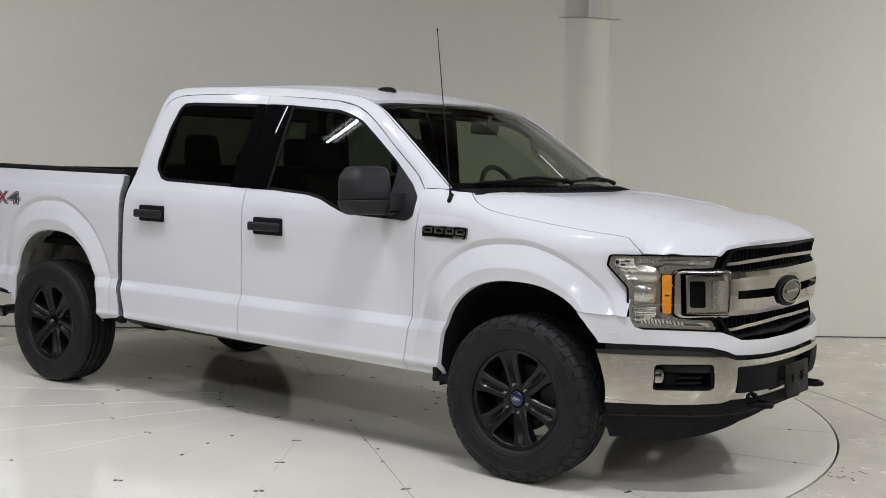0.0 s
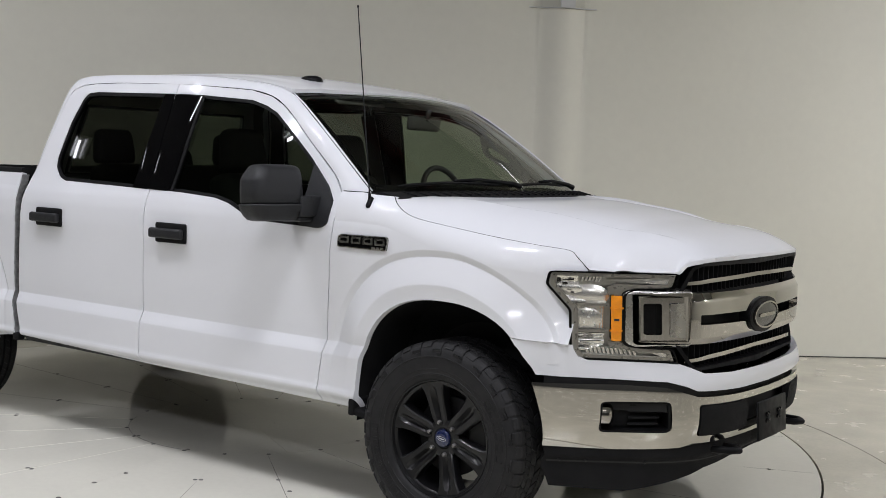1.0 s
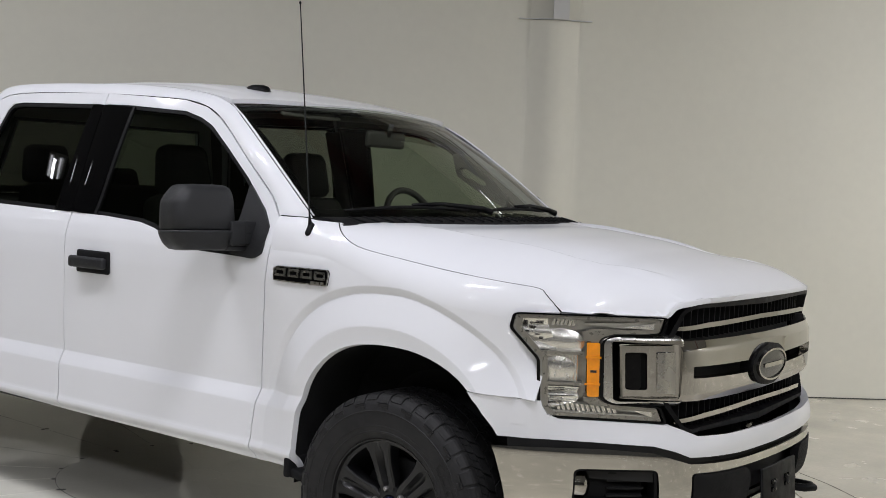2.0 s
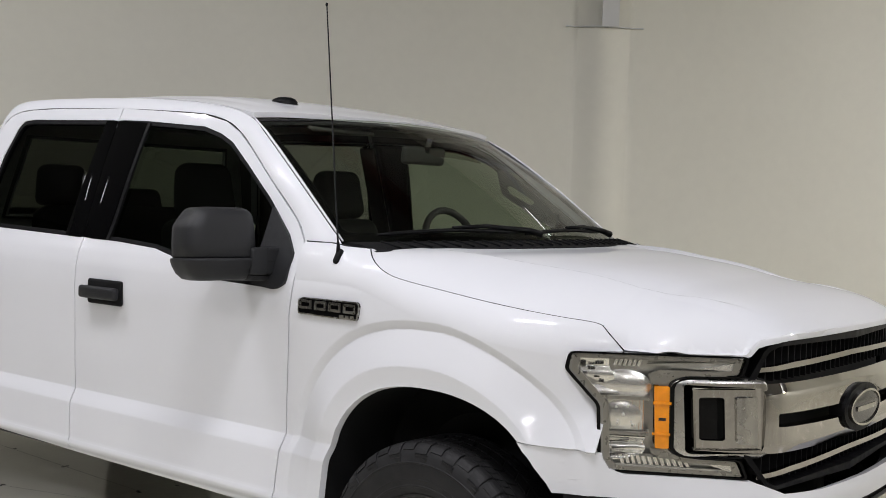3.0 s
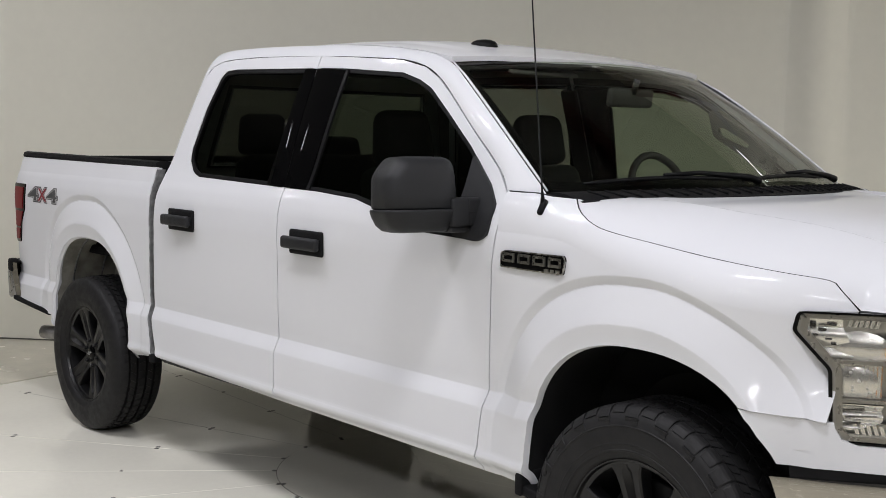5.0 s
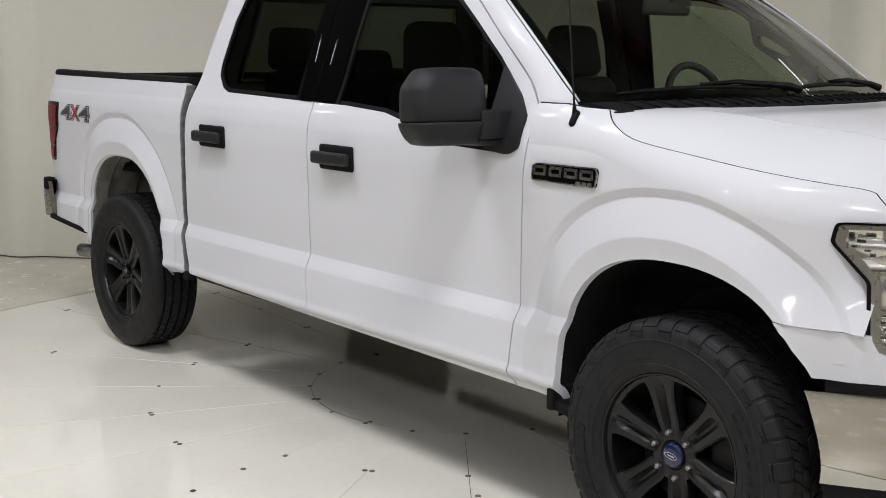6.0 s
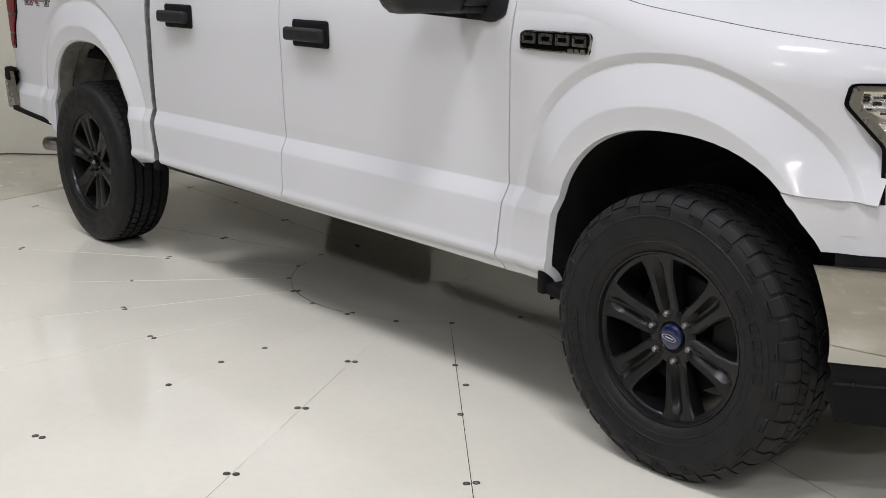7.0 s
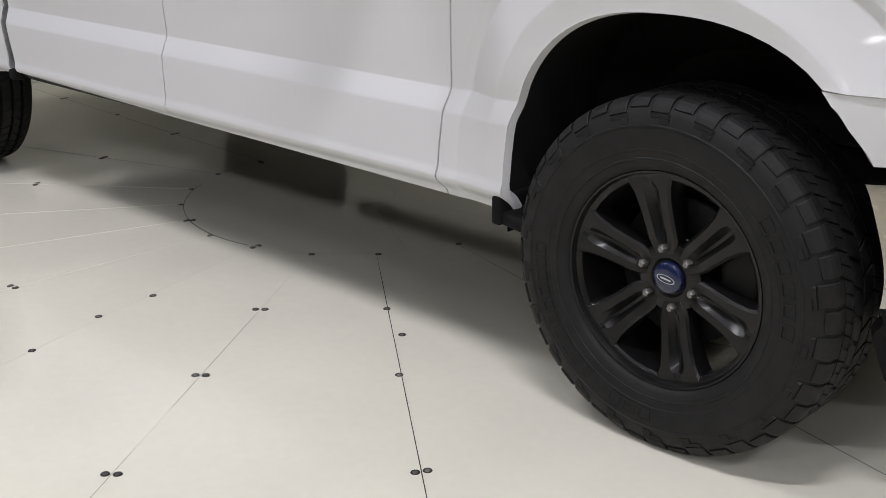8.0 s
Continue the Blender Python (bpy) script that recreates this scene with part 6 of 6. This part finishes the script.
part("rear_axle", joined(tube([(-WHEELBASE, -0.80, 0.40), (-WHEELBASE, 0.80, 0.40)], 0.05, 14), box((0.34, 0.32, 0.30), (-WHEELBASE, 0, 0.40), 0.1, 4)), DARK_STEEL, truck)
part("front_axle", joined(tube([(0, -0.75, 0.40), (0, 0.75, 0.40)], 0.03, 12), box((0.3, 0.28, 0.22), (0, 0.1, 0.40), 0.06, 3)), DARK_STEEL, truck)
for side in (-1, 1):
    part("control_arm", box((0.36, 0.36, 0.05), (-0.02, side * 0.62, 0.335), 0.02, turn=(side * 6, 0, 0)), DARK_STEEL, truck)
    part("shock_absorber", tube([(-0.06, side * 0.60, 0.36), (-0.10, side * 0.55, 0.92)], 0.035, 12), DARK_STEEL, truck)
    part("leaf_spring", loft("leaf_spring", [[(x, side * y, 0.44 - 0.10 * ((x + WHEELBASE) / 0.7) ** 2 * -1 + dz) for x in [-WHEELBASE - 0.65 + i * 0.13 for i in range(11)]] for y, dz in ((0.53, 0), (0.59, 0), (0.59, -0.03), (0.53, -0.03))], closed=False), DARK_STEEL, truck)
part("exhaust_pipe", tube([(-1.6, -0.32, 0.47), (-2.6, -0.36, 0.47), (-3.2, -0.42, 0.60), (-3.68, -0.45, 0.66), (-4.15, -0.55, 0.50), (-4.40, -0.68, 0.40), (-4.52, -0.75, 0.383)], 0.034, 14), DARK_STEEL, truck)
bm = lathe([(0.030, 0.0), (0.038, 0.002), (0.040, 0.02), (0.040, 0.13), (0.036, 0.13), (0.036, 0.02)], 28)
bmesh.ops.transform(bm, matrix=Matrix.Translation((-4.64, -0.803, 0.372)) @ pose(0, 0, 0, 0, 0, -66), verts=bm.verts)
part("exhaust_tip", bm, STEEL, truck, "dull steel exhaust tip")

# ---- cargo bed and tail ----
part("bed_floor", box((1.65, 1.62, 0.05), (-3.80, 0, 0.93), 0.01), TRIM, truck)
part("bed_front_wall", box((0.05, 1.70, 0.50), (-2.995, 0, 1.15), 0.01), TRIM, truck)
tg = part("tailgate", box((0.06, 1.60, 0.56), (-4.60, 0, 1.11), 0.018, 3), PAINT, truck)
part("tailgate_cap", box((0.085, 1.62, 0.035), (-4.60, 0, 1.408), 0.012, 3), TRIM, tg)
part("bed_sill", box((0.10, 1.78, 0.22), (-4.57, 0, 0.72), 0.02), DARK_STEEL, truck)
rows = []
for i in range(17):
    y = -0.985 + 1.97 * i / 16
    k = abs(y) / 0.985
    x = -4.77 + 0.10 * k ** 4
    rows.append([(x + 0.10, y, 0.805), (x + 0.005, y, 0.800), (x, y, 0.77), (x + 0.005, y, 0.66), (x + 0.04, y * 0.985, 0.60), (x + 0.12, y * 0.98, 0.59)])
rb = part("rear_bumper", loft("rear_bumper", rows, caps=True), CHROME, truck, "chrome rear bumper", 40)
for side in (-1, 1):
    part("bumper_end", box((0.085, 0.03, 0.165), (-4.672, side * 0.968, 0.675), 0.014, 3, turn=(0, -8, 0)), SILVER, rb)
    part("step_pad", box((0.14, 0.22, 0.02), (-4.68, side * 0.84, 0.80), 0.006), TRIM, rb)
    part("corner_cap", box((0.06, 0.05, 0.075), (-4.66, side * 0.968, 0.785), 0.012), TRIM, rb)
    part("bed_skirt", box((0.50, 0.035, 0.028), (-4.385, side * 0.966, 0.580), 0.008, turn=(0, 3.8, 0)), TRIM, truck)

# ---- cabin ----
part("cabin_floor", box((2.3, 1.74, 0.06), (-1.75, 0, 0.62), 0.01), CABIN, truck)
rows = []
for y in [-0.84 + 0.12 * i for i in range(15)]:
    rows.append([(-0.36 - 0.10 * (y / 0.84) ** 2, y, 1.355), (-0.55, y, 1.362), (-0.74, y, 1.350), (-0.86, y, 1.315), (-0.90, y, 1.25), (-0.86, y, 1.12), (-0.78, y, 0.85), (-0.5, y, 0.7)])
part("dashboard", loft("dashboard", rows), CABIN, truck, smooth_angle=50)
part("dash_hood", box((0.24, 0.44, 0.10), (-0.76, 0.40, 1.365), 0.045, 4), CABIN, truck)
part("centre_console", box((0.75, 0.36, 0.30), (-1.30, 0, 0.85), 0.04, 3), CABIN, truck)
sw = part("steering_wheel", tube([Vector((-1.0, 0.40, 1.340)) + Vector((-0.36, 0, 0.93)) * 0.190 * math.sin(t) + Vector((0, 1, 0)) * 0.190 * math.cos(t) for t in [2 * math.pi * i / 36 for i in range(36)]], 0.016, 10, closed=True), CABIN, truck)
part("wheel_hub", joined(box((0.06, 0.14, 0.12), (-0.98, 0.40, 1.335), 0.025, 3, turn=(0, -21, 0)), box((0.03, 0.34, 0.035), (-0.99, 0.40, 1.34), 0.012, 2, turn=(0, -21, 0)), tube([(-0.97, 0.40, 1.335), (-0.78, 0.40, 1.25)], 0.035, 10)), CABIN, sw)


def cushion(size, at, turn, bev):
    def shape(v):
        k = 0.82 if v.z > 0 else 1.0
        return (v.x, v.y * k, v.z)
    return box(size, at, bev, 4, turn=turn, taper=shape)


for y in (-0.42, 0.42):
    st = part("front_seat", joined(cushion((0.16, 0.52, 0.68), (-1.66, y, 1.12), (0, -14, 0), 0.06), box((0.52, 0.52, 0.18), (-1.38, y, 0.84), 0.06, 4)), CLOTH, truck, "dark grey cloth seat")
    part("headrest", cushion((0.12, 0.31, 0.235), (-1.755, y, 1.572), (0, -8, 0), 0.05), CLOTH, st)
    for dy in (-0.06, 0.06):
        part("headrest_post", tube([(-1.735, y + dy, 1.42), (-1.755, y + dy, 1.50)], 0.007, 8), STEEL, st)
rs = part("rear_seat", joined(cushion((0.16, 1.44, 0.68), (-2.70, 0, 1.14), (0, -12, 0), 0.05), box((0.50, 1.44, 0.16), (-2.42, 0, 0.86), 0.05, 3)), CLOTH, truck, "dark grey cloth rear bench")
for y in (-0.46, 0, 0.46):
    part("headrest", cushion((0.10, 0.28, 0.20), (-2.775, y, 1.575 if y else 1.47), (0, -6, 0), 0.04), CLOTH, rs)
part("rear_view_mirror", joined(box((0.035, 0.26, 0.075), (-0.865, 0, 1.745), 0.016, 3, turn=(0, 8, 0)), tube([(-0.85, 0, 1.76), (-0.83, 0, 1.815)], 0.012, 8)), CABIN, truck)
for side in (-1, 1):
    loop = rounded([(-1.00, 1.712), (-0.962, 1.714), (-0.79, 1.606), (-0.672, 1.490), (-0.688, 1.445), (-0.83, 1.520), (-0.968, 1.600)], 0.02, 4)
    slot = rounded([(-0.953, 1.638), (-0.920, 1.640), (-0.790, 1.570), (-0.806, 1.550), (-0.934, 1.602)], 0.012, 3)
    gh = part("grab_handle", panel("grab_handle", loop, lambda x, z: (x, side * (0.726 + 0.10 * (x + 0.80)), z), (0, -side, 0), (0.05, 0.05), holes=[slot], rim=0.022), GRAB, truck, "grey moulded grab handle on the pillar")
    for x, z in ((-0.972, 1.675), (-0.73, 1.505)):
        part("handle_mount", box((0.03, 0.10, 0.03), (x, side * 0.775, z), 0.008), GRAB, gh)
    # inner faces of the pillars and doors
    rows = []
    for (x, z), e in zip(F_LINE, E_LINE):
        rows.append([(x - 0.02, side * (half_width(z) - 0.06), z - 0.02), (e[0] - 0.04, side * (e[1] - 0.03), e[2] - 0.035)])
    part("pillar_lining", loft("pillar_lining", rows), HEADLINER, truck)
    part("door_lining", panel("door_lining", [(-0.66, 0.60), (-2.85, 0.60), (-2.80, 1.345), (-1.40, 1.325), (-1.15, 1.245), (-0.70, 1.23)], side_place(door_y, side, -0.075), (0, -side, 0), (0.2, 0.1), rim=0.01), CABIN, truck)
    part("pillar_lining", box((0.10, 0.02, 0.48), (-1.875, side * 0.825, 1.59), 0.008, turn=(side * 17.5, 0, 0)), CABIN, truck)
for y in (-0.36, 0.36):
    part("sun_visor", box((0.15, 0.36, 0.016), (-1.05, y, 1.845), 0.006, turn=(0, 18, 0)), GRAB, truck)

# ---- aerial, badges and decals ----
AY = -fender_y(-0.428, 1.372)
base = box((0.024, 0.026, 0.056), (-0.428, AY - 0.002, 1.366), 0.011, 4, turn=(-28, 0, 0))
aer = part("aerial", base, SATIN, truck, "thin black whip aerial")
part("mast", tube([(-0.429, AY - 0.002, 1.378), (-0.430, AY - 0.002, 1.400), (-0.434, AY - 0.001, 1.420), (-0.597, -0.862, 2.215)], [0.008, 0.006, 0.0032, 0.0022], 8), SATIN, aer)
part("mast_tip", box((0.008, 0.008, 0.012), (-0.598, -0.862, 2.221), 0.003), SATIN, aer)


def on_fender(side, off):
    return lambda x, z: (x, side * (fender_y(x, z) + off), z)


for side in (-1, 1):
    o = (0, side, 0)
    frame_pts = rounded([(-0.572, 1.168), (-0.572, 1.215), (-0.550, 1.224), (-0.300, 1.226), (-0.292, 1.215), (-0.300, 1.166), (-0.46, 1.166)], 0.006, 2)
    bd = part("badge", panel("badge", frame_pts, on_fender(side, 0.006), o, (0.05, 0.05), rim=0.008), GLOSS, truck, "smoked chrome fender badge")
    part("badge_frame", border("badge_frame", frame_pts, 0.004, on_fender(side, 0.0085), o, 0.006), CHROME_SOFT, bd)
    for x0, x1 in ((-0.562, -0.508), (-0.494, -0.440), (-0.428, -0.374), (-0.362, -0.308)):
        part("badge_bar", border("badge_bar", rounded([(x0, 1.186), (x1, 1.186), (x1, 1.217), (x0, 1.217)], 0.004, 2), 0.009, on_fender(side, 0.010), o, 0.005), CHROME_SOFT, bd)
    for x0, x1 in ((-0.380, -0.360), (-0.354, -0.338), (-0.332, -0.314)):
        part("badge_bar", panel("badge_bar", [(x0, 1.169), (x1, 1.169), (x1, 1.179), (x0, 1.179)], on_fender(side, 0.008), o, (0.03, 0.03), rim=0.003), CHROME_SOFT, bd)

    # decal on the bed side
    dec = None
    for ch, x0, x1, mat in (("4", -4.404, -4.258, GREY_DECAL), ("X", -4.270, -4.142, RED_DECAL), ("4", -4.152, -4.006, GREY_DECAL)):
        if side > 0:
            x0, x1 = -8.41 - x1, -8.41 - x0
        for grow, off, mt in ((0.006, 0.0012, GREY_DECAL if ch == "4" else GREY_DECAL), (0.0, 0.0022, SILVER_DECAL), (-0.0035, 0.0032, mat)):
            cv = bpy.data.curves.new("decal", "FONT")
            cv.body, cv.size, cv.resolution_u, cv.offset = ch, 1.0, 3, 0.035 + grow * 7
            tmp = new("decal_tmp", cv)
            dg = bpy.context.evaluated_depsgraph_get()
            me = bpy.data.meshes.new_from_object(tmp.evaluated_get(dg))
            bpy.data.objects.remove(tmp)
            xs, ys = [v.co.x for v in me.vertices], [v.co.y for v in me.vertices]
            lo, hi, l2, h2 = min(xs), max(xs), min(ys), max(ys)
            for v in me.vertices:
                u, w = (v.co.x - lo) / (hi - lo), (v.co.y - l2) / (h2 - l2)
                if side > 0:
                    u = 1 - u
                x = x0 - grow + (x1 - x0 + 2 * grow) * u
                z = 1.178 - grow + (0.078 + 2 * grow) * w
                v.co = (x, side * (bed_y(x, z) + off), z)
            if dec is None:
                me.materials.clear()
                dec = part("decal", me, mt, truck, "grey and red four-by-four decal")
            else:
                part("decal_letter", me, mt, dec)
